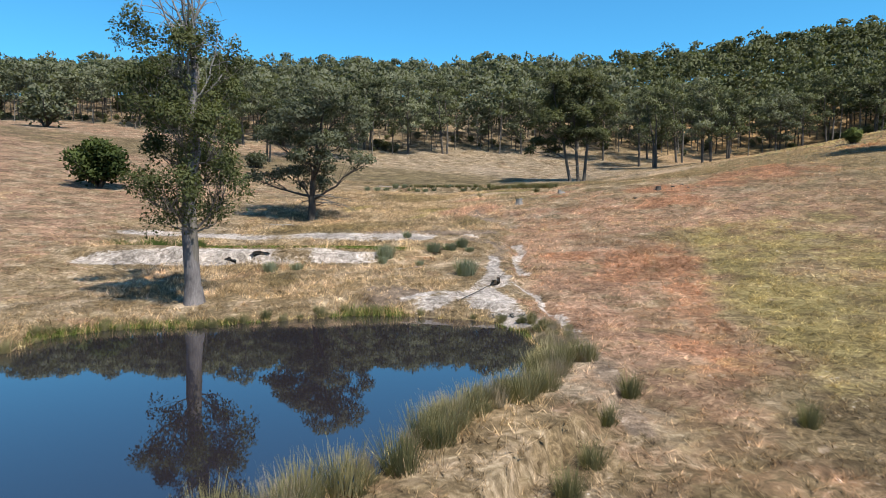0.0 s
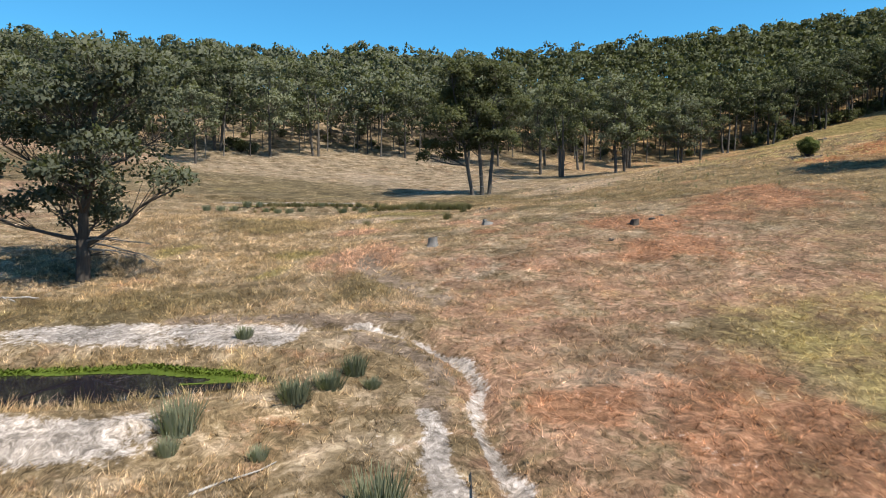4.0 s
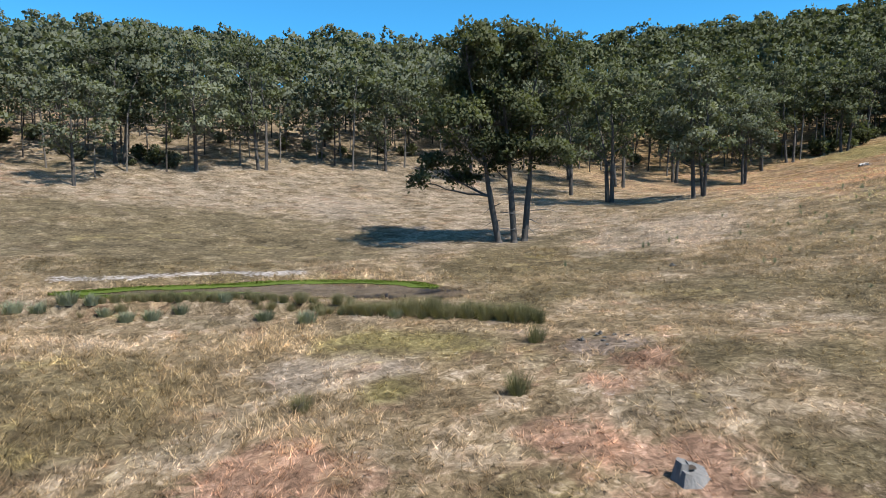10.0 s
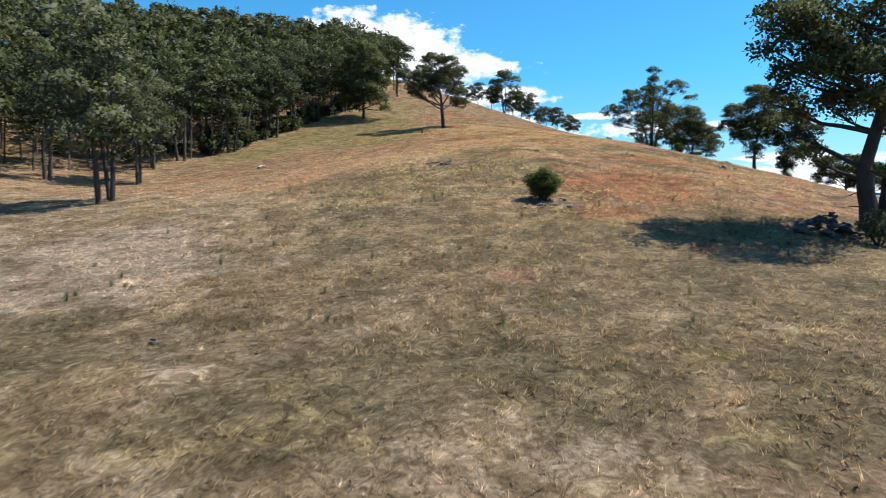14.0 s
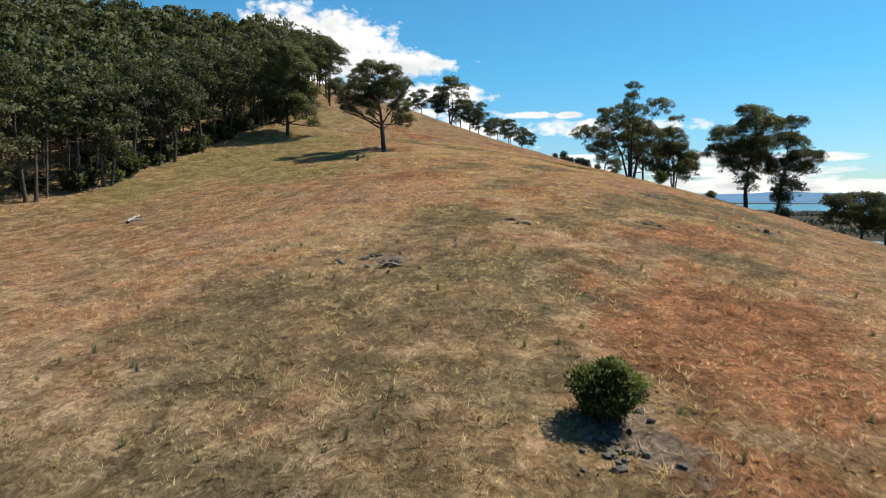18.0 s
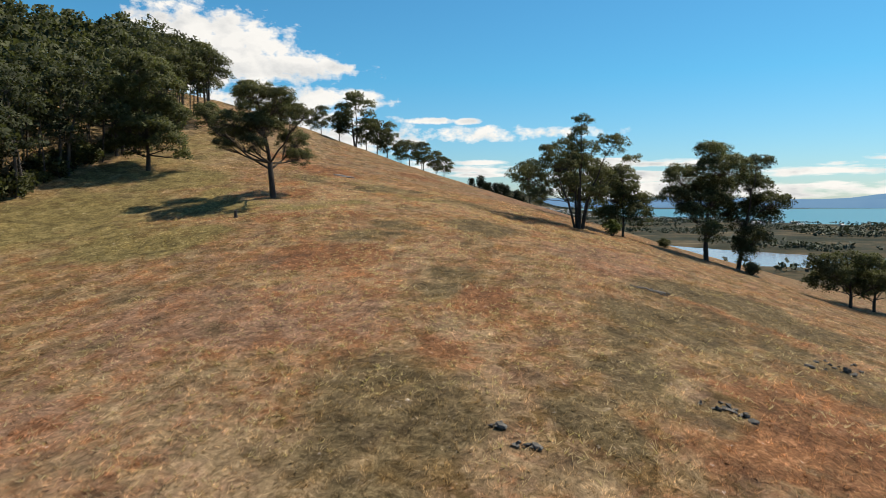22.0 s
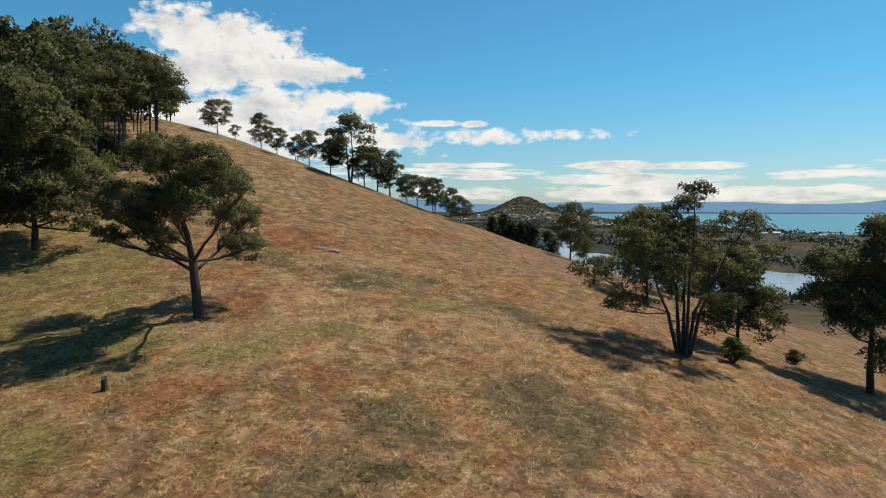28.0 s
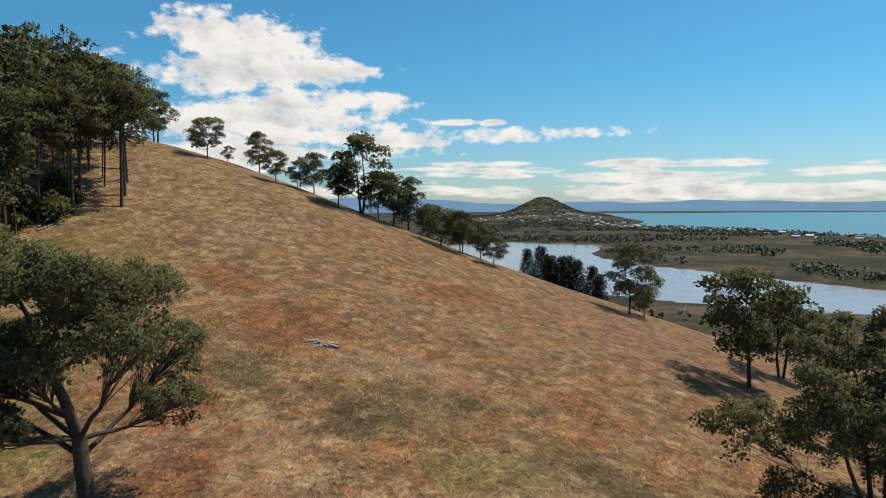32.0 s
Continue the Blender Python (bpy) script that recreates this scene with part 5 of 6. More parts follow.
gum_tree("gum_tree", 172.5, 89.0, "dark gum behind many-stemmed neighbour",
         gum_meshes(57, lobes=[(-0.6, -1.2, 10.1, 2.2, 1.8), (-1.4, 1.3, 6.9, 2.9, 2.3), (1.9, -1, 3.7, 2.3, 2.1), (2.9, 0.1, 5.9, 1.9, 1.5), (-2.6, -0.5, 3.7, 1.9, 1.7), (1, 1.3, 8.1, 1.9, 1.4)], thick=0.24, fork=0.2, clump=0.75, leaf=0.27, per=60, dense=2.2, leaf_mat=LEAF_DARK, bark=BARK), turn=-80)
gum_tree("gum_tree", 170.5, 76.0, "dense dark gum on lower slope",
         gum_meshes(58, lobes=[(-0.6, -2.2, 17.6, 2.1, 1.2), (2.5, 2.3, 18.1, 1.5, 1.1), (1.2, -2.3, 14.7, 4, 2.1), (-3.7, 1.5, 13.4, 2.8, 2), (-5.1, -0.1, 10.2, 2.5, 1.7), (0, 2.5, 9.7, 4.3, 3), (-3.4, -1.4, 7.6, 2.2, 1.7), (2.2, 2.9, 11.4, 3.1, 2.5), (-0.6, -3.4, 4.9, 1.9, 1.5)], thick=0.42, fork=0.18, clump=0.8, leaf=0.27, per=60, dense=2.3, leaf_mat=LEAF_DARK, bark=BARK), turn=-80, group="pair of gums")
gum_tree("gum_tree", 173.0, 70.5, "dark gum with low foliage on lower slope",
         gum_meshes(59, lobes=[(1.7, -2.2, 17.3, 2, 1.1), (2.3, 2.5, 13.9, 3.4, 2.1), (4.6, -1.2, 11.2, 2.8, 1.5), (2, 2.1, 8.8, 3.5, 2.6), (1.4, -1.8, 5, 2.6, 2), (5.3, 0.2, 8.9, 1.6, 1.3), (0, -1.9, 3.1, 1.6, 1.9), (-1.4, 3.2, 10, 1.9, 1.9)], thick=0.36, fork=0.16, clump=0.8, leaf=0.27, per=60, dense=2.3, leaf_mat=LEAF_DARK, bark=BARK), turn=-80, group="pair of gums")
LOW = gum_meshes(50, 7.6, 5.0, 2.2, 9, 0.24, (-0.1, 0), 0.25, clump=0.7, leaf=0.24, per=80, dense=1.3, leaf_mat=LEAF_DARK, bark=BARK)
gum_tree("gum_tree", 154.5, 60.8, "low dark gum leaning over the slope", LOW, turn=-60)
gum_tree("gum_tree", 157.0, 56.8, "low dark gum beside leaning neighbour", LOW, turn=120, size=0.95)
SLOPE = [gum_meshes(90 + i, 14 + 1.2 * i, 6.0, 2.6, 11, 0.26, (0.03, 0.0), 0.26, ((0, 0),) if i != 1 else ((-0.4, 0), (0.5, 0)), clump=0.95, leaf=0.5, per=22, dense=1.5, leaf_mat=LEAF_DARK, bark=BARK) for i in range(3)]
SLOPE_SPOTS = [(199.3, 95.7, 0, 1), (213, 88.5, 1, 0.8), (230.5, 107.3, 2, 0.72), (235, 104.5, 0, 0.42)]
SLOPE_SPOTS += [(241.1, 191.3, 0, 0.6), (246.2, 189.6, 1, 0.24), (251.4, 185.1, 2, 0.55), (240.2, 175.6, 0, 0.46), (242.5, 171.7, 1, 0.39), (244.8, 169.4, 2, 0.52), (239.6, 162.1, 0, 0.58), (242.0, 158.1, 1, 1.03), (244.9, 155.6, 2, 0.59), (242.8, 151.8, 0, 0.72), (245.5, 149.5, 1, 0.61), (245.8, 145.4, 2, 0.43), (237.8, 141.1, 0, 0.52), (235.8, 136.8, 1, 0.52), (241.2, 134.1, 2, 0.44), (232.9, 130.4, 0, 0.4)]
SLOPE_SPOTS += [(256, 214, 1, 0.85), (238, 216, 2, 0.95), (232, 212, 0, 1), (228, 204, 1, 1.05)]
for i, (x, y, k, s) in enumerate(SLOPE_SPOTS):
    gum_tree("gum_tree", x, y, "dark gum on the ridge against the sky" if i > 3 else "dark-crowned gum on the dry slope", SLOPE[k], turn=i * 131, size=s, group="gums along the ridge" if i > 3 else "")
bush(164.2, 91.3, "upright bright green bush below gum", bush_meshes(61, 1.3, 2.9, 0.2, 2600, LEAF_GREEN))
bush(176.0, 81.8, "small dark bush on dry slope", bush_meshes(62, 1.2, 1.7, 0.2, 1800, LEAF_DARK))
bush(167.0, 70.0, "low grey bush beside dark gums", bush_meshes(63, 1.5, 2.2, 0.25, 1600, LEAF_GREY))


# ---- distance ----
def far_hills():
    rng = np.random.RandomState(3)
    m, nt, b = material("haze_glow_hills", 1.0, 0.0)
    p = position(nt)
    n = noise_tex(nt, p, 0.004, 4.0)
    # the air's haze is painted on as a blue glow
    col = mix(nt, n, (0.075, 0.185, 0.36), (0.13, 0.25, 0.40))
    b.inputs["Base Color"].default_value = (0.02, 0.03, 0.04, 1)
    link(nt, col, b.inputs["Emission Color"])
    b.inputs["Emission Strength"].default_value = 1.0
    for dist, lift, seed in ((4550, 92, 0), (4350, 52, 9)):
        az = np.radians(np.linspace(50, 150, 260))
        top = lift * (0.75 + 0.5 * value_noise(np.degrees(az) * 10 + seed * 31, az * 0 + seed, 90) + 0.22 * value_noise(np.degrees(az) * 10, az * 0 + seed, 25))
        x, y = dist * np.sin(az), dist * np.cos(az)
        lo = np.stack([x * 0.985, y * 0.985, np.full(len(az), -11.0)], 1)
        hi = np.stack([x, y, top], 1)
        back = np.stack([x * 1.02, y * 1.02, np.full(len(az), -11.0)], 1)
        k = len(az)
        a = np.arange(k - 1)
        f = np.concatenate([np.stack([a, a + 1, a + k + 1, a + k], 1), np.stack([a + k, a + k + 1, a + 2 * k + 1, a + 2 * k], 1)])
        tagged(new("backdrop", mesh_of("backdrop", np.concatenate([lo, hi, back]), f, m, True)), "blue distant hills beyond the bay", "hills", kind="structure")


far_hills()


def far_woods():
    rng = np.random.RandomState(4)
    x, y = 430 + 2270 * rng.rand(70000) ** 1.25, rng.uniform(-500, 700, 70000)
    wet = np.minimum(outline_distance(x, y, LAGOON), outline_distance(x, y, BAY))
    belt = value_noise(x, y, 70) + 0.6 * value_noise(x, y, 190)
    keep = (wet > 25) & ((belt > 0.02) | ((wet < 60) & (x > 1100) & (belt > -0.1)) | (np.hypot(x - 2410, y - 262) < 180))
    keep &= (x > 560) | (rng.rand(len(x)) < 0.25)
    x, y = x[keep][:10500], y[keep][:10500]
    z = height(x, y)
    s = 1.5 + 2.4 * rng.rand(len(x))
    v, f, nor = leaves(rng, np.stack([x, y, z + s * 0.8], 1), s, np.full(len(x), 8), 2.6, 0.9, 0.0, 0.4, True, 0.48, 0.6)
    tagged(new("far_woods", leaf_mesh("far_woods", v, f, nor, LEAF_FAR_HAZED)), "dark belts of trees on the coastal plain", "woodland", kind="stuff")


far_woods()


def house_meshes():
    bm = bmesh.new()
    bmesh.ops.create_cube(bm, size=1, matrix=Matrix.LocRotScale((0, 0, 1.5), None, (12, 8, 3)))
    wall = bpy.data.meshes.new("wall")
    bm.to_mesh(wall)
    bm.free()
    v = [(-6.5, -4.6, 3), (6.5, -4.6, 3), (6.5, 4.6, 3), (-6.5, 4.6, 3), (-6.5, 0, 5.2), (6.5, 0, 5.2)]
    roof = bpy.data.meshes.new("roof")
    roof.from_pydata(v, [], [(0, 1, 5, 4), (2, 3, 4, 5), (0, 4, 3), (1, 2, 5), (3, 2, 1, 0)])
    wall.materials.append(mat_plain("house_wall", (0.35, 0.33, 0.31), (0.6, 0.58, 0.55), 0.5))
    roof.materials.append(mat_plain("iron_roof", (0.16, 0.14, 0.13), (0.5, 0.5, 0.5), 0.3, 0.6))
    return wall, roof


def town():
    rng = np.random.RandomState(8)
    wall, roof = house_meshes()
    made = 0
    while made < 170:
        if rng.rand() < 0.75:
            x, y = rng.uniform(1150, 1900), rng.uniform(-330, 260)
            ok = 25 < float(outline_distance(np.array([x]), np.array([y]), BAY)[0]) < 170
        else:
            x, y = rng.uniform(1900, 2230), rng.uniform(60, 430)
            ok = True
        if not ok:
            continue
        ob = thing("house", x, y, "small pale house in seaside town", "house", "houses of the seaside town", turn=rng.rand() * 180, size=rng.uniform(0.55, 0.95))
        part("wall", wall, ob)
        part("roof", roof, ob)
        made += 1


town()


def pine_row():
    rng = np.random.RandomState(12)
    wood = Wood(6)
    wood.limb([(0, 0, -0.3), (0, 0, 8.5)], 0.22, 0.03)
    c = []
    for k in range(60):
        z = 1.0 + 8 * (k / 60)
        r = 2.1 * (1 - (z - 1) / 9.5)
        a = k * 2.4
        c.append((math.cos(a) * r, math.sin(a) * r, z))
    v, f, nor = leaves(rng, c, np.full(60, 0.9), np.full(60, 40), 0.4, 0.7, 0.1)
    tr, cr = wood.mesh("trunk", BARK), leaf_mesh("crown", v, f, nor, LEAF_PINE)
    for i in range(9):
        x, y = 265 + 0.3 * i + rng.normal(0, 0.8), 127 - 1.9 * i + rng.normal(0, 0.6)
        ob = thing("pine_tree", x, y, "dense dark pine in a shelter row", "tree", "row of dark pines", turn=i * 50, size=rng.uniform(0.7, 1.05))
        part("trunk", tr, ob)
        part("crown", cr, ob)


pine_row()


# ---- rocks, stumps, logs ----
def stump(x, y, r, h, seed, label):
    rng = np.random.RandomState(seed)
    ob = thing("tree_stump", x, y, label, "stump", "grey stumps in the paddock")
    k, rings = 14, 5
    v = []
    for j in range(rings):
        t = j / (rings - 1)
        for s in range(k):
            a = 2 * math.pi * s / k
            root = 0.38 * (1 - t) ** 2 * (0.5 + 0.5 * math.cos(5 * a + seed))
            q = r * (0.85 + root + 0.25 * (1 - t) ** 3 + 0.05 * rng.rand())
            v.append((q * math.cos(a), q * math.sin(a), -0.15 + (h + 0.15) * t + (0.1 * h * math.cos(a) + 0.06 * rng.rand() if j == rings - 1 else 0)))
    f = [(j * k + s, j * k + (s + 1) % k, (j + 1) * k + (s + 1) % k, (j + 1) * k + s) for j in range(rings - 1) for s in range(k)]
    part("bark", mesh_of("bark", v, f, BARK if "charred" in label or "dark" in label else DEADWOOD), ob)
    top = [v[(rings - 1) * k + s] for s in range(k)] + [(0, 0, h - 0.05)]
    me = bpy.data.meshes.new("cut_face")
    me.from_pydata(top, [], [(s, (s + 1) % k, k) for s in range(k)])
    # dark bark on the top puts a hollow's shade into the colour
    me.materials.append(BARK)
    part("cut_face", me, ob)


stump(7.9, 67.5, 0.37, 0.55, 1, "weathered grey tree stump with flared roots")
split = thing("tree_stump", 13.4, 73.6, "low split pale grey stump with a dark hollow", "stump", "grey stumps in the paddock", turn=25)
for name, ring, lift, top in (("slab", [(-0.62, -0.2), (-0.3, -0.52), (0.3, -0.44), (0.66, -0.1), (0.56, 0.3), (0.12, 0.42), (-0.36, 0.3)], 0.22, 0.7), ("splinter", [(-0.5, 0.02), (-0.28, -0.1), (0.0, 0.2), (-0.14, 0.42), (-0.42, 0.3)], 0.36, 0.7)):
    k = len(ring)
    v = [(px, py, -0.15) for px, py in ring] + [(px * top, py * top, lift + 0.12 * py - 0.08 * px) for px, py in ring] + [(0.0, 0.0, lift - 0.05)]
    f = [(i, (i + 1) % k, k + i) for i in range(k)] + [((i + 1) % k, k + (i + 1) % k, k + i) for i in range(k)] + [(k + i, k + (i + 1) % k, 2 * k) for i in range(k)]
    part(name, mesh_of(name, v, f, DEADWOOD), split)
# a flat dark disc on top paints the shade of a hole
v = [(0.2 * math.cos(a) - 0.05, 0.12 * math.sin(a) - 0.02, 0.24 + 0.02 * math.sin(2 * a)) for a in (i * math.pi / 5 for i in range(10))]
part("hollow", mesh_of("hollow", v, [tuple(range(10))], HOLLOW_SHADE), split, "dark rotted hollow")
stump(4.5, 81.9, 0.2, 0.25, 3, "small dark weathered stump in grass")
stump(21.6, 65.5, 0.3, 0.35, 4, "small dark stump beside rock mound")
stump(133.0, 138.4, 0.22, 0.85, 5, "short charred post-like stump")


def fallen(x, y, pieces, label, turn=0.0):
    ob = thing("fallen_log", x, y, label, "log", turn=turn)
    rng = np.random.RandomState(abs(int(x * 7 + y)))
    for a, ln, r in pieces:
        wood = Wood(7)
        c, s = math.cos(radians(a)), math.sin(radians(a))
        base = Vector((rng.normal(0, 0.25), rng.normal(0, 0.25), 0))
        pts = []
        for k in range(6):
            q = base + Vector((c, s, 0)) * ln * (k / 5 - 0.3) + Vector((rng.normal(0, 0.05), rng.normal(0, 0.05), 0)) * ln * 0.4
            w = ob.matrix_basis @ q
            q.z = ground_z(w.x, w.y) - ob.matrix_basis.translation.z + r * (1.0 + 1.6 * (k % 2) * rng.rand())
            pts.append(q)
        wood.limb(pts, r, r * 0.35)
        part("branch", wood.mesh("branch", BLEACHED if "bleached" in label or "pale" in label else DEADWOOD), ob)


fallen(93.5, 146.5, [(30, 4.5, 0.18), (70, 1.6, 0.1), (-20, 2.0, 0.08)], "bleached fallen log on green slope")
fallen(175.5, 138.4, [(85, 4.2, 0.16), (60, 2.8, 0.11), (120, 3.0, 0.1), (20, 2.0, 0.08), (150, 2.2, 0.08), (100, 3.4, 0.1)], "bleached fallen branches lying in grass")
fallen(116.0, 91.3, [(100, 3.0, 0.1), (70, 2.0, 0.07)], "grey fallen branch on rust grass")
fallen(-14.5, 60.5, [(170, 3.0, 0.06), (140, 2.0, 0.04)], "bleached stick in grass under gum")
fallen(-2.5, 40.5, [(35, 2.4, 0.04)], "pale thin stick on dry bank")
fallen(165.0, 94.0, [(-60, 4.0, 0.09), (-30, 3.0, 0.06), (-80, 2.5, 0.05)], "fallen grey branches below dark gum")
fallen(190, 183, [(0, 5, 0.14), (20, 3, 0.09)], "grey fallen log at wood edge")

rr = random.Random(9)
for i in range(38):
    t = rr.random()
    rock(58.0 - 3.6 * t + rr.gauss(0, 0.5), 92.0 - 1.0 * t + rr.gauss(0, 0.8), rr.uniform(0.1, 0.36), i, "dark angular rock below green bush", "rocks below the bush")
for i in range(14):
    rock(72.2 + rr.gauss(0, 0.9), 106.5 + rr.gauss(0, 1.8), rr.uniform(0.2, 0.55), i + 3, "grey lichened rock on grassy hillside", "outcrop on the hillside")
for cx, cy, n, sp in ((91.5, 91.4, 9, 0.7), (105.2, 80.8, 8, 0.9), (103.6, 82.4, 4, 0.7), (116.4, 91.2, 7, 1.0), (84.6, 100.7, 3, 0.3), (85.9, 101.8, 3, 0.3)):
    for i in range(n):
        rock(cx + rr.gauss(0, sp * 0.6), cy + rr.gauss(0, sp), rr.uniform(0.18, 0.45), i + n)
for i in range(44):
    a, q = rr.uniform(0, 2 * math.pi), 1.7 * math.sqrt(rr.random())
    ob = rock(54.7 + 0.8 * q * math.cos(a), 74.8 + q * math.sin(a), rr.uniform(0.32, 0.6), i, "dark rock heaped beneath large gum", "rock heap under the gum")
    ob.matrix_basis = Matrix.Translation((0, 0, 1.0 * max(0.0, 1 - q / 1.5))) @ ob.matrix_basis
for x, y, r in ((21.4, 65.8, 0.3), (23.5, 66.5, 0.35), (24.5, 67.3, 0.25), (18.2, 62.2, 0.28), (28.2, 97.5, 0.28), (24.2, 64.8, 0.2)):
    rock(x, y, r, int(x * 10))
for i in range(9):
    rock(16.0 + rr.gauss(0, 0.6), 83.2 + rr.gauss(0, 0.8), rr.uniform(0.1, 0.25), i, "small grey rock on bare red patch", "rocks on the bare patch")


# ---- eroded clay by the pond ----
def undercut(x, y, w, h, turn, label, z=None):
    """A small cave mouth worn into clay: a hood of earth over a hollow whose shade is painted in."""
    ob = thing("eroded_hole", x, y, label, "earth", z=ground_z(x, y) - 0.12 if z is None else z, turn=turn)
    for name, mat, grow in (("clay_hood", CLAY, 1.0), ("hollow", HOLLOW_SHADE, 0.8)):
        v, f, k, rows = [], [], 12, 6
        for j in range(rows):
            b = 0.5 * math.pi * j / (rows - 1)
            for i in range(k + 1):
                a = math.pi * (-0.12 + 1.24 * i / k)
                q = 1 + 0.45 * noise.noise(Vector((math.cos(a) * 2.2 + x, b * 2, math.sin(a) * 2.2)))
                v.append((w * q * grow * math.cos(a) * math.cos(b) ** 0.6, 0.75 * w * q * grow * math.sin(a) * math.cos(b) ** 0.6 + 0.1 * w, h * q * grow * math.sin(b) - 0.1 * (grow < 1)))
        f = [(j * (k + 1) + i, j * (k + 1) + i + 1, (j + 1) * (k + 1) + i + 1, (j + 1) * (k + 1) + i) for j in range(rows - 1) for i in range(k)]
        part(name, mesh_of(name, v, f, mat, True), ob)


undercut(3.0, 36.05, 0.36, 0.85, -12, "dark undercut hole in pale clay gully", ground_z(3.6, 36.4) - 0.6)
undercut(-11.9, 42.5, 0.6, 0.5, 15, "dark undercut hollow in pale clay bank")
undercut(-13.8, 42.2, 0.6, 0.42, -20, "low undercut hollow in pale clay bank")
wood = Wood(6)
wood.limb([(px, py, ground_z(px, py) + 0.05) for px, py in [(3.9, 40.0), (3.6, 38.6), (3.0, 36.7), (2.4, 35.2), (1.5, 33.2), (0.7, 31.8)]], 0.018, 0.018)
tagged(new("water_pipe", wood.mesh("water_pipe", PIPE)), "thin black plastic pipe lying across clay bank", "pipe")
for i in range(46):
    t = i / 45
    x, y = (2.3 + 1.5 * t / 0.4, 30.3 - 1.4 * t / 0.4) if t < 0.4 else (3.8 + 0.1 * rr.random(), 28.9 - 5 * (t - 0.4) / 0.6)
    rock(x + rr.gauss(0, 0.08), y + rr.gauss(0, 0.1), rr.uniform(0.06, 0.17), i, "dark clod of earth along water's edge", "clods along the pond edge")


# ---- rushes, tussocks and grass ----
def rush_mesh(seed, r, h, n, width=0.012, mat=None):
    rng = np.random.RandomState(seed)
    a, q = rng.rand(n) * 2 * math.pi, r * rng.rand(n) ** 0.6
    base = np.stack([q * np.cos(a) * 0.6, q * np.sin(a) * 0.6, np.full(n, -0.05)], 1)
    ln = h * (0.55 + 0.5 * rng.rand(n))
    way = np.stack([np.cos(a) * q / r * 0.42 + rng.normal(0, 0.16, n), np.sin(a) * q / r * 0.42 + rng.normal(0, 0.16, n), np.ones(n)], 1)
    tip = base + way * ln[:, None]
    side = np.stack([-np.sin(a), np.cos(a), np.zeros(n)], 1) * width
    mid = (base + tip) / 2 + way * 0.02
    v = np.stack([base - side, base + side, tip + side * 0.2, tip - side * 0.2], 1)
    return mesh_of("rush_tussock", v.reshape(-1, 3), np.arange(n * 4).reshape(n, 4), mat or LEAF_RUSH)


RUSH = [rush_mesh(s, 0.8, 1.15, 340, 0.012) for s in range(3)]
SHRUBLET = [rush_mesh(10 + s, 0.62, 0.62, 260, 0.024, LEAF_THISTLE) for s in range(2)]


def tussock(x, y, size, k, label="dense olive rush tussock at pond edge", group="rush tussocks", low=False):
    ob = tagged(new("rush_tussock", (SHRUBLET[k % 2] if low else RUSH[k % 3])), label, "rush", group)
    ob.matrix_basis = pose(x, y, ground_z(x, y), 0, 0, k * 67) @ Matrix.Diagonal((size, size, size * (0.8 + 0.1 * (k % 4)), 1))


k = 0
for (ax, ay), (bx, by) in zip(POND_A, POND_A[1:] + POND_A[:1]):
    steps = int(math.hypot(bx - ax, by - ay) / 0.8) + 1
    for s in range(steps):
        k += 1
        x, y = ax + (bx - ax) * s / steps, ay + (by - ay) * s / steps
        right_bank = (y < 24 or x > 2) and x > -8
        out = 1.07 if right_bank else 1.05
        if 29 < y and x > -3.5 and k % 3:
            continue
        if right_bank and rr.random() < 0.35:
            continue
        for j in range(1 + (rr.random() < 0.4) if right_bank else 1):
            tussock(-6 + (x + 6) * (out + 0.06 * j) + rr.gauss(0, 0.2), 20 + (y - 20) * out + rr.gauss(0, 0.3), (rr.uniform(0.45, 0.95) if y < 22.5 else rr.uniform(0.2, 0.4)) if right_bank else rr.uniform(0.25, 0.5), k + j)
DEAD_RUSH = [rush_mesh(30 + i, 0.7, 0.95, 260, 0.011, DRY_RUSH) for i in range(2)]
for i in range(84):
    y = rr.uniform(9, 28.5)
    x = float(np.interp(y, [6, 10.5, 14.4, 17.2, 19.4, 23, 27, 29], [-7.5, -3.6, -0.9, 0.6, 2.3, 3.7, 3.5, 2.6])) + 0.25 + abs(rr.gauss(0, 0.55))
    size = rr.uniform(0.25, 0.85) * (1.0 if y < 24 else 0.6)
    if i % 2:
        ob = tagged(new("rush_tussock", DEAD_RUSH[i % 2]), "dry grey-brown rush tussock by the pond", "rush", "rush tussocks")
        ob.matrix_basis = pose(x, y, ground_z(x, y), 0, 0, i * 71) @ Matrix.Scale(size, 4)
    else:
        tussock(x, y, size, i)
for x, y in ((5.0, 22), (5.6, 19), (4.4, 17.0), (3.4, 14.5), (2.6, 13), (9.5, 16.5)):
    tussock(x, y, rr.uniform(0.45, 0.7), k)
    k += 1
for i in range(130):
    x = -6 + 21.5 * i / 129
    big = 0.62 if x > 7 else 0.42
    tussock(x + rr.gauss(0, 0.2), 97.4 - 0.62 * max(x - 1, 0) + rr.gauss(0, 0.35), big * rr.uniform(0.75, 1.25), i, "olive rushes on the dam wall")
for x, y in ((-5.7, 97.1), (-3.7, 95.4), (-2.5, 95.5), (-1.2, 96.2), (-7, 97.6), (-8.4, 97.9), (-9.8, 98.2), (-11.3, 98.4), (-4.9, 96.5), (5.1, 92.9), (0.9, 96.6), (3.0, 94.0), (9.3, 91.6)):
    tussock(x, y, rr.uniform(0.8, 1.35), int(x * 7 + 99), "low grey-green shrub on dam wall", "shrubs on the dam wall", True)
REED = [rush_mesh(20 + s, 0.8, 1.0, 300, 0.016, LEAF_LUSH) for s in range(2)]
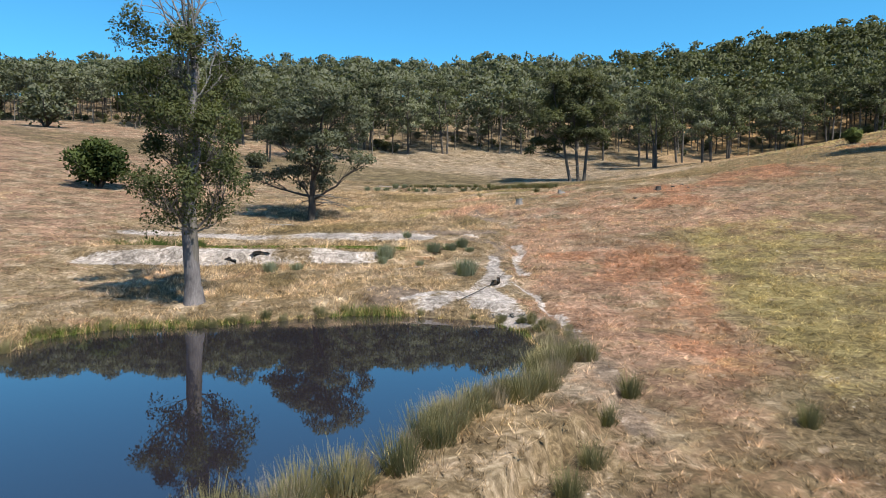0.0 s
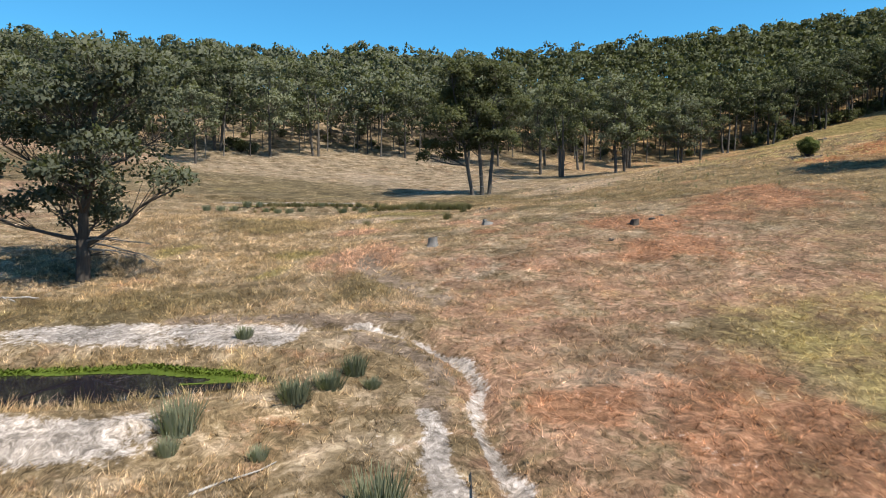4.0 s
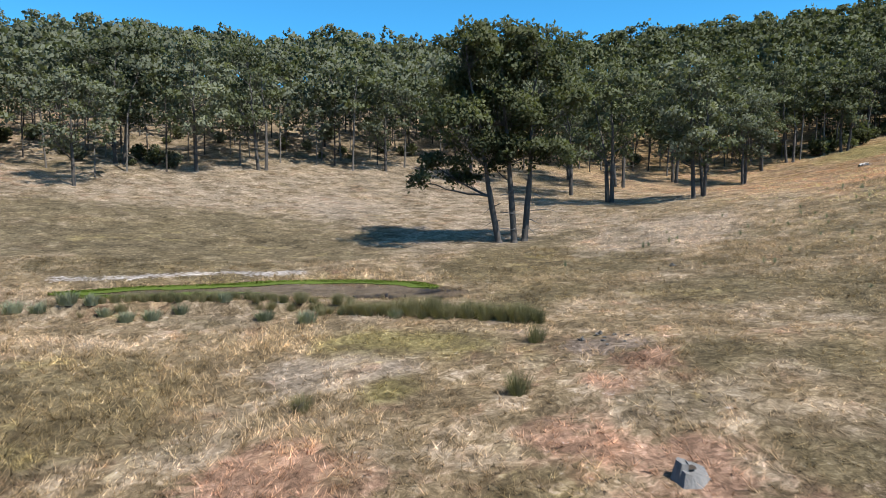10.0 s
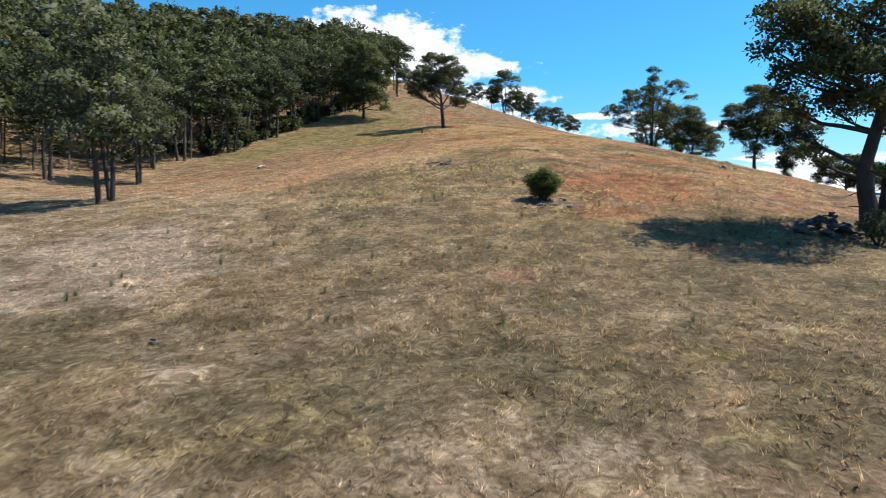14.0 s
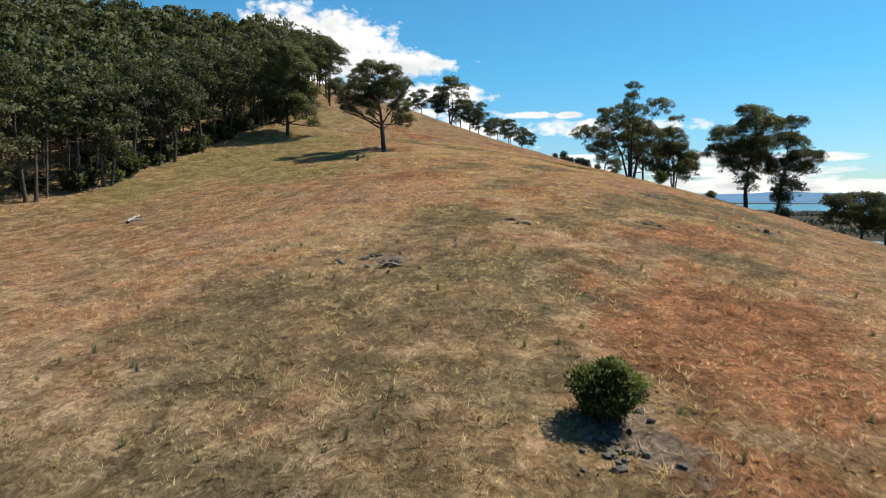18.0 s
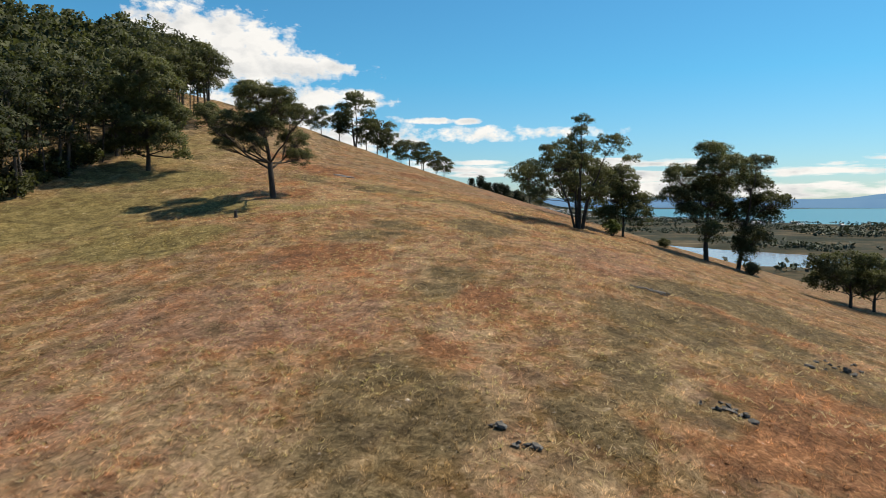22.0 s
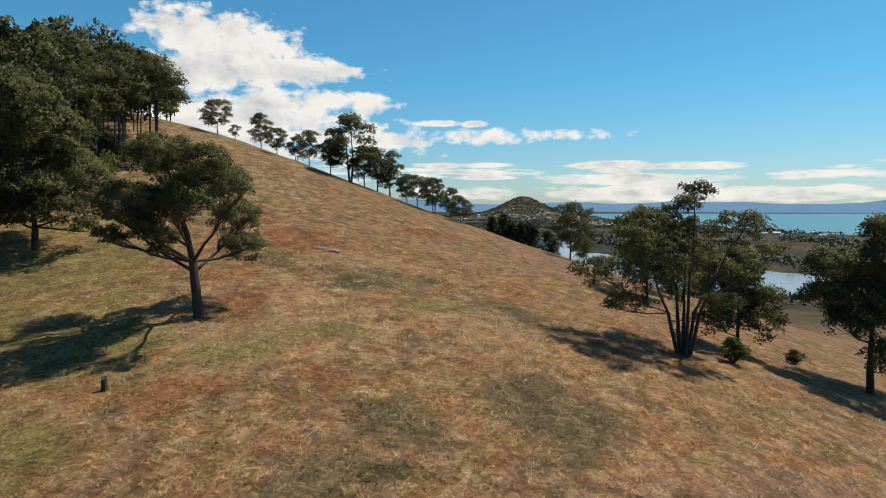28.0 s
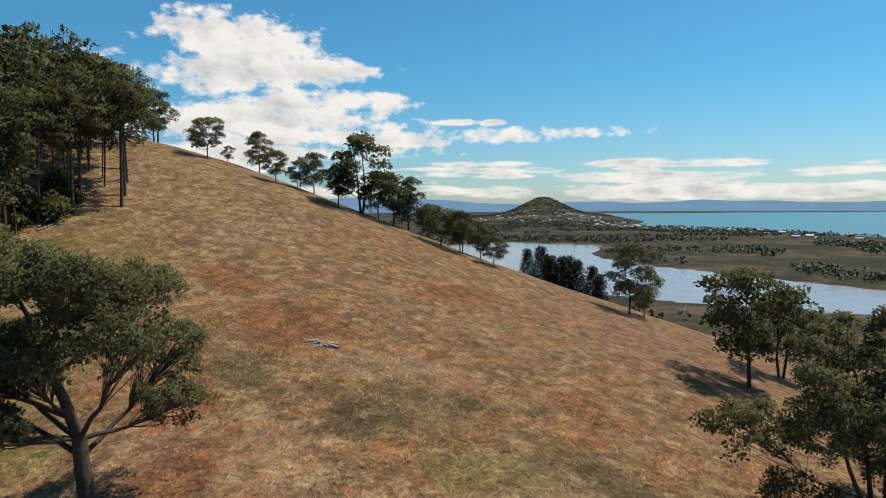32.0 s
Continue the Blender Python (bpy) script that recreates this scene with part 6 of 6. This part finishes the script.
for i in range(18):
    ob = tagged(new("reed_clump", REED[i % 2]), "bright green reeds in shallow pond", "reed", "reeds in the upper pond")
    x, y = rr.uniform(-24, -16.5), rr.uniform(47.4, 49.6)
    ob.matrix_basis = pose(x, y, ground_z(x, y), 0, 0, i * 53) @ Matrix.Scale(rr.uniform(0.9, 1.3), 4)
for x, y, s in ((-2.8, 51.7, 0.8), (-3.8, 43.5, 1.4), (-0.6, 44.7, 1.2), (0.5, 45.8, 1.1), (1.4, 46.8, 1.0), (1.4, 38.6, 1.5), (-1.5, 41.8, 0.6), (-3.9, 42.4, 0.7), (1.9, 45.9, 0.7), (-9, 40, 0.9), (-10.5, 39.6, 1.0)):
    tussock(x, y, s, int(x * 3 + 99), "low green thistle bush on dry bank", "thistles on the bank", True)
for x, y, s in ((14.0, 85.0, 0.65), (11.5, 80.2, 0.7), (4.6, 81.9, 0.6), (14.4, 88.6, 0.55)):
    tussock(x, y, s, int(x * 3), "lone green rush tussock in pasture")


WEED = [rush_mesh(40 + i, 0.22, 0.62, 34, 0.02, LEAF_THISTLE) for i in range(3)]
rw = random.Random(23)
for i in range(110):
    x, y = (rw.uniform(30, 78), rw.uniform(78, 118)) if i < 85 else (rw.uniform(20, 48), rw.uniform(70, 118))
    if abs((y - 88) - (x - 40) * 0.33) > 24:
        continue
    ob = tagged(new("weed", WEED[i % 3]), "upright grey-green weed in dry grass", "plant", "weeds on the slope")
    ob.matrix_basis = pose(x, y, ground_z(x, y), rw.uniform(-8, 8), rw.uniform(-8, 8), i * 61) @ Matrix.Diagonal((0.5, 0.5, rw.uniform(0.35, 1.0), 1))


def scatter(name, n, area, blade, tall, label, seed, mat, keep, upright=0.0):
    """Grass blades in tufts over an area, one object."""
    rng = np.random.RandomState(seed)
    x, y = rng.uniform(area[0], area[2], n), rng.uniform(area[1], area[3], n)
    ok = keep(x, y, rng)
    x, y = x[ok], y[ok]
    z = height(x, y)
    wet = np.zeros(len(x), bool)
    for poly, level in PONDS:
        wet |= outline_distance(x, y, poly) < 0.15
    kinds = zones(x, y)
    ok = ~wet & (kinds["clay"] < (9 if mat is LEAF_LUSH else 0.2 + 0.25 * rng.rand(len(x)))) & (kinds["bare"] < 0.4 + 0.5 * rng.rand(len(x)))
    x, y, z = x[ok], y[ok], z[ok]
    m = 6
    k = len(x) * m
    bx, by, bz = (np.repeat(q, m) for q in (x, y, z))
    a = rng.rand(k) * 2 * math.pi
    fall = np.repeat(rng.rand(len(x)) * 2 * math.pi, m)
    out = rng.rand(k) * 0.11
    bx, by = bx + np.cos(a) * out, by + np.sin(a) * out
    h = tall * (0.5 + 0.8 * rng.rand(k)) * np.repeat(0.7 + 1.1 * np.clip(value_noise(x, y, 3.1) + 0.3, 0, 1), m)
    lean = np.stack([np.cos(a), np.sin(a)], 1) * 0.5 + np.stack([np.cos(fall), np.sin(fall)], 1) * 0.6 + rng.normal(0, 0.25, (k, 2))
    w = blade * (0.6 + 0.8 * rng.rand(k))
    p0 = np.stack([bx - np.sin(a) * w, by + np.cos(a) * w, bz - 0.02], 1)
    p1 = np.stack([bx + np.sin(a) * w, by - np.cos(a) * w, bz - 0.02], 1)
    p2 = np.stack([bx + lean[:, 0] * h * (1 - 0.7 * upright), by + lean[:, 1] * h * (1 - 0.7 * upright), bz + h * (0.5 + 0.4 * upright)], 1)
    up = np.concatenate([lean * 0.12 + rng.normal(0, 0.22 + 0.2 * upright, (k, 2)), np.ones((k, 1))], 1)
    up /= np.linalg.norm(up, axis=1)[:, None]
    me = leaf_mesh(name, np.stack([p0, p1, p2], 1).reshape(-1, 3), np.arange(k * 3).reshape(k, 3), np.repeat(up, 3, 0), mat)
    for nm, q in kinds.items():
        store(me, nm, np.repeat(q[ok] * (nm not in ("clay", "bare")), m * 3))
    tagged(new(name, me), label, "grass", kind="stuff")


def corridor_a(x, y, rng):
    return (rng.rand(len(x)) < np.where(np.abs(x - 3) < 22, 1.0, 0.45)) & ~((y > 70) & (x > 45))


def corridor_b(x, y, rng):
    d = np.abs((y - 104) - (x - 90) * 0.27)
    return rng.rand(len(x)) < np.clip(1.25 - d / 40, 0.15, 1)


def weed_mat(poly, level, a, b, n, seed, wide):
    """Bright green weed lying on the water along part of the pond's rim."""
    rng = np.random.RandomState(seed)
    x, y = rng.uniform(a[0], b[0], n * 14), rng.uniform(a[1], b[1], n * 14)
    d = outline_distance(x, y, poly) + 0.5 * value_noise(x, y, 2.7)
    ok = (d < 0.15) & (d > -0.3 - 0.8 * value_noise(x, y, 1.9))
    x, y = x[ok][:n], y[ok][:n]
    gx, gy = np.meshgrid(np.arange(a[0], b[0], 0.16), np.arange(a[1], b[1], 0.16))
    gx, gy = gx.ravel(), gy.ravel()
    gd = outline_distance(gx, gy, poly) + 0.5 * value_noise(gx, gy, 2.7)
    on = (gd < 0.2) & (gd > -wide * (0.75 + 0.6 * value_noise(gx, gy, 2.2)) + 0.25 * value_noise(gx, gy, 0.5))
    gx, gy = gx[on], gy[on]
    c = np.array([(-0.09, -0.09), (0.09, -0.09), (0.09, 0.09), (-0.09, 0.09)])
    q = np.stack([gx[:, None] + c[:, 0] + rng.normal(0, 0.02, (len(gx), 4)), gy[:, None] + c[:, 1] + rng.normal(0, 0.02, (len(gx), 4)), level + 0.012 + 0.012 * rng.rand(len(gx), 4)], 2)
    tagged(new("water_weed", mesh_of("water_weed", q.reshape(-1, 3), np.arange(len(gx) * 4).reshape(-1, 4), LEAF_WATERWEED)), "floating mat of lime green pond weed", "plant", kind="stuff")
    v, f, nor = leaves(rng, np.stack([x, y, np.full(len(x), level + 0.03)], 1), np.full(len(x), 0.22), np.full(len(x), 8), 0.1, 0.12, 0.0)
    nor[:, 2] = np.abs(nor[:, 2]) + 0.6
    nor /= np.linalg.norm(nor, axis=1)[:, None]
    tagged(new("water_weed", leaf_mesh("water_weed", v, f, nor, LEAF_WATERWEED)), "bright green weed on the pond's rim", "plant", kind="stuff")


weed_mat(POND_C, 8.4, (-10, 100.3), (15, 106), 1500, 31, 1.7)
weed_mat(POND_B, 2.9, (-20, 47.5), (-1, 51), 900, 32, 0.9)


def waterside(x, y, rng):
    d = np.minimum(outline_distance(x, y, POND_A), np.minimum(outline_distance(x, y, POND_B), outline_distance(x, y, POND_C)))
    d = np.where((y > 90) & (y < 102), 9, d)
    return (d > 0) & (d < 2.6) & (rng.rand(len(x)) < np.clip(1.2 - d / 2.2 + value_noise(x, y, 1.7), 0.02, 1))


def lush(x, y, rng):
    d = outline_distance(x, y, POND_A)
    return (d > -0.1) & (d < 1.1) & (y > 25) & (value_noise(x, y, 3.3) + 0.32 > d * 0.4)


def rank(x, y, rng):
    bank = (x < 1.5 - 0.9 * np.maximum(38 - y, 0) * 0.5) & (y > 32.5) & (y < 41.5)
    flat_ = (y > 54) & (y < 93) & (x < 6 + 4 * value_noise(x, y, 8))
    return (bank | flat_) & (value_noise(x, y, 4.3) > -0.28) & (rng.rand(len(x)) < np.where(bank, 1.0, 0.55))


scatter("grass", 13000, (-18, 24, 7, 34), 0.014, 0.3, "lush green grass fringing the pond", 24, LEAF_LUSH, lush, 1.0)
scatter("grass", 24000, (-18, 32, 10, 93), 0.015, 0.4, "tall straw and olive grass on damp ground", 25, GRASS_TALL, rank, 0.35)
scatter("grass", 48000, (-26, 4, 17, 108), 0.013, 0.45, "tall green and straw grass along pond edges", 23, GRASS_TALL, waterside, 0.55)
scatter("grass", 56000, (-30, 6, 45, 112), 0.016, 0.3, "dry straw-coloured pasture grass", 21, GRASS, corridor_a, 0.08)
scatter("grass", 76000, (28, 66, 190, 160), 0.018, 0.32, "dry rust and straw hillside grass", 22, GRASS, corridor_b, 0.1)


def bleached(x, y, rng):
    d = np.abs((y - 108) - (x - 95) * 0.27)
    kinds = zones(x, y)
    return (rng.rand(len(x)) < np.clip(1.2 - d / 34, 0.05, 1)) & (value_noise(x, y, 5.3) + 0.7 * value_noise(x, y, 1.9) + 0.5 * kinds["pale"] - 0.4 * kinds["olive"] > 0.08)


scatter("grass", 24000, (50, 74, 176, 150), 0.02, 0.34, "bleached straw tufts lying on the hillside", 27, STRAW_TUFT, bleached, 0.0)
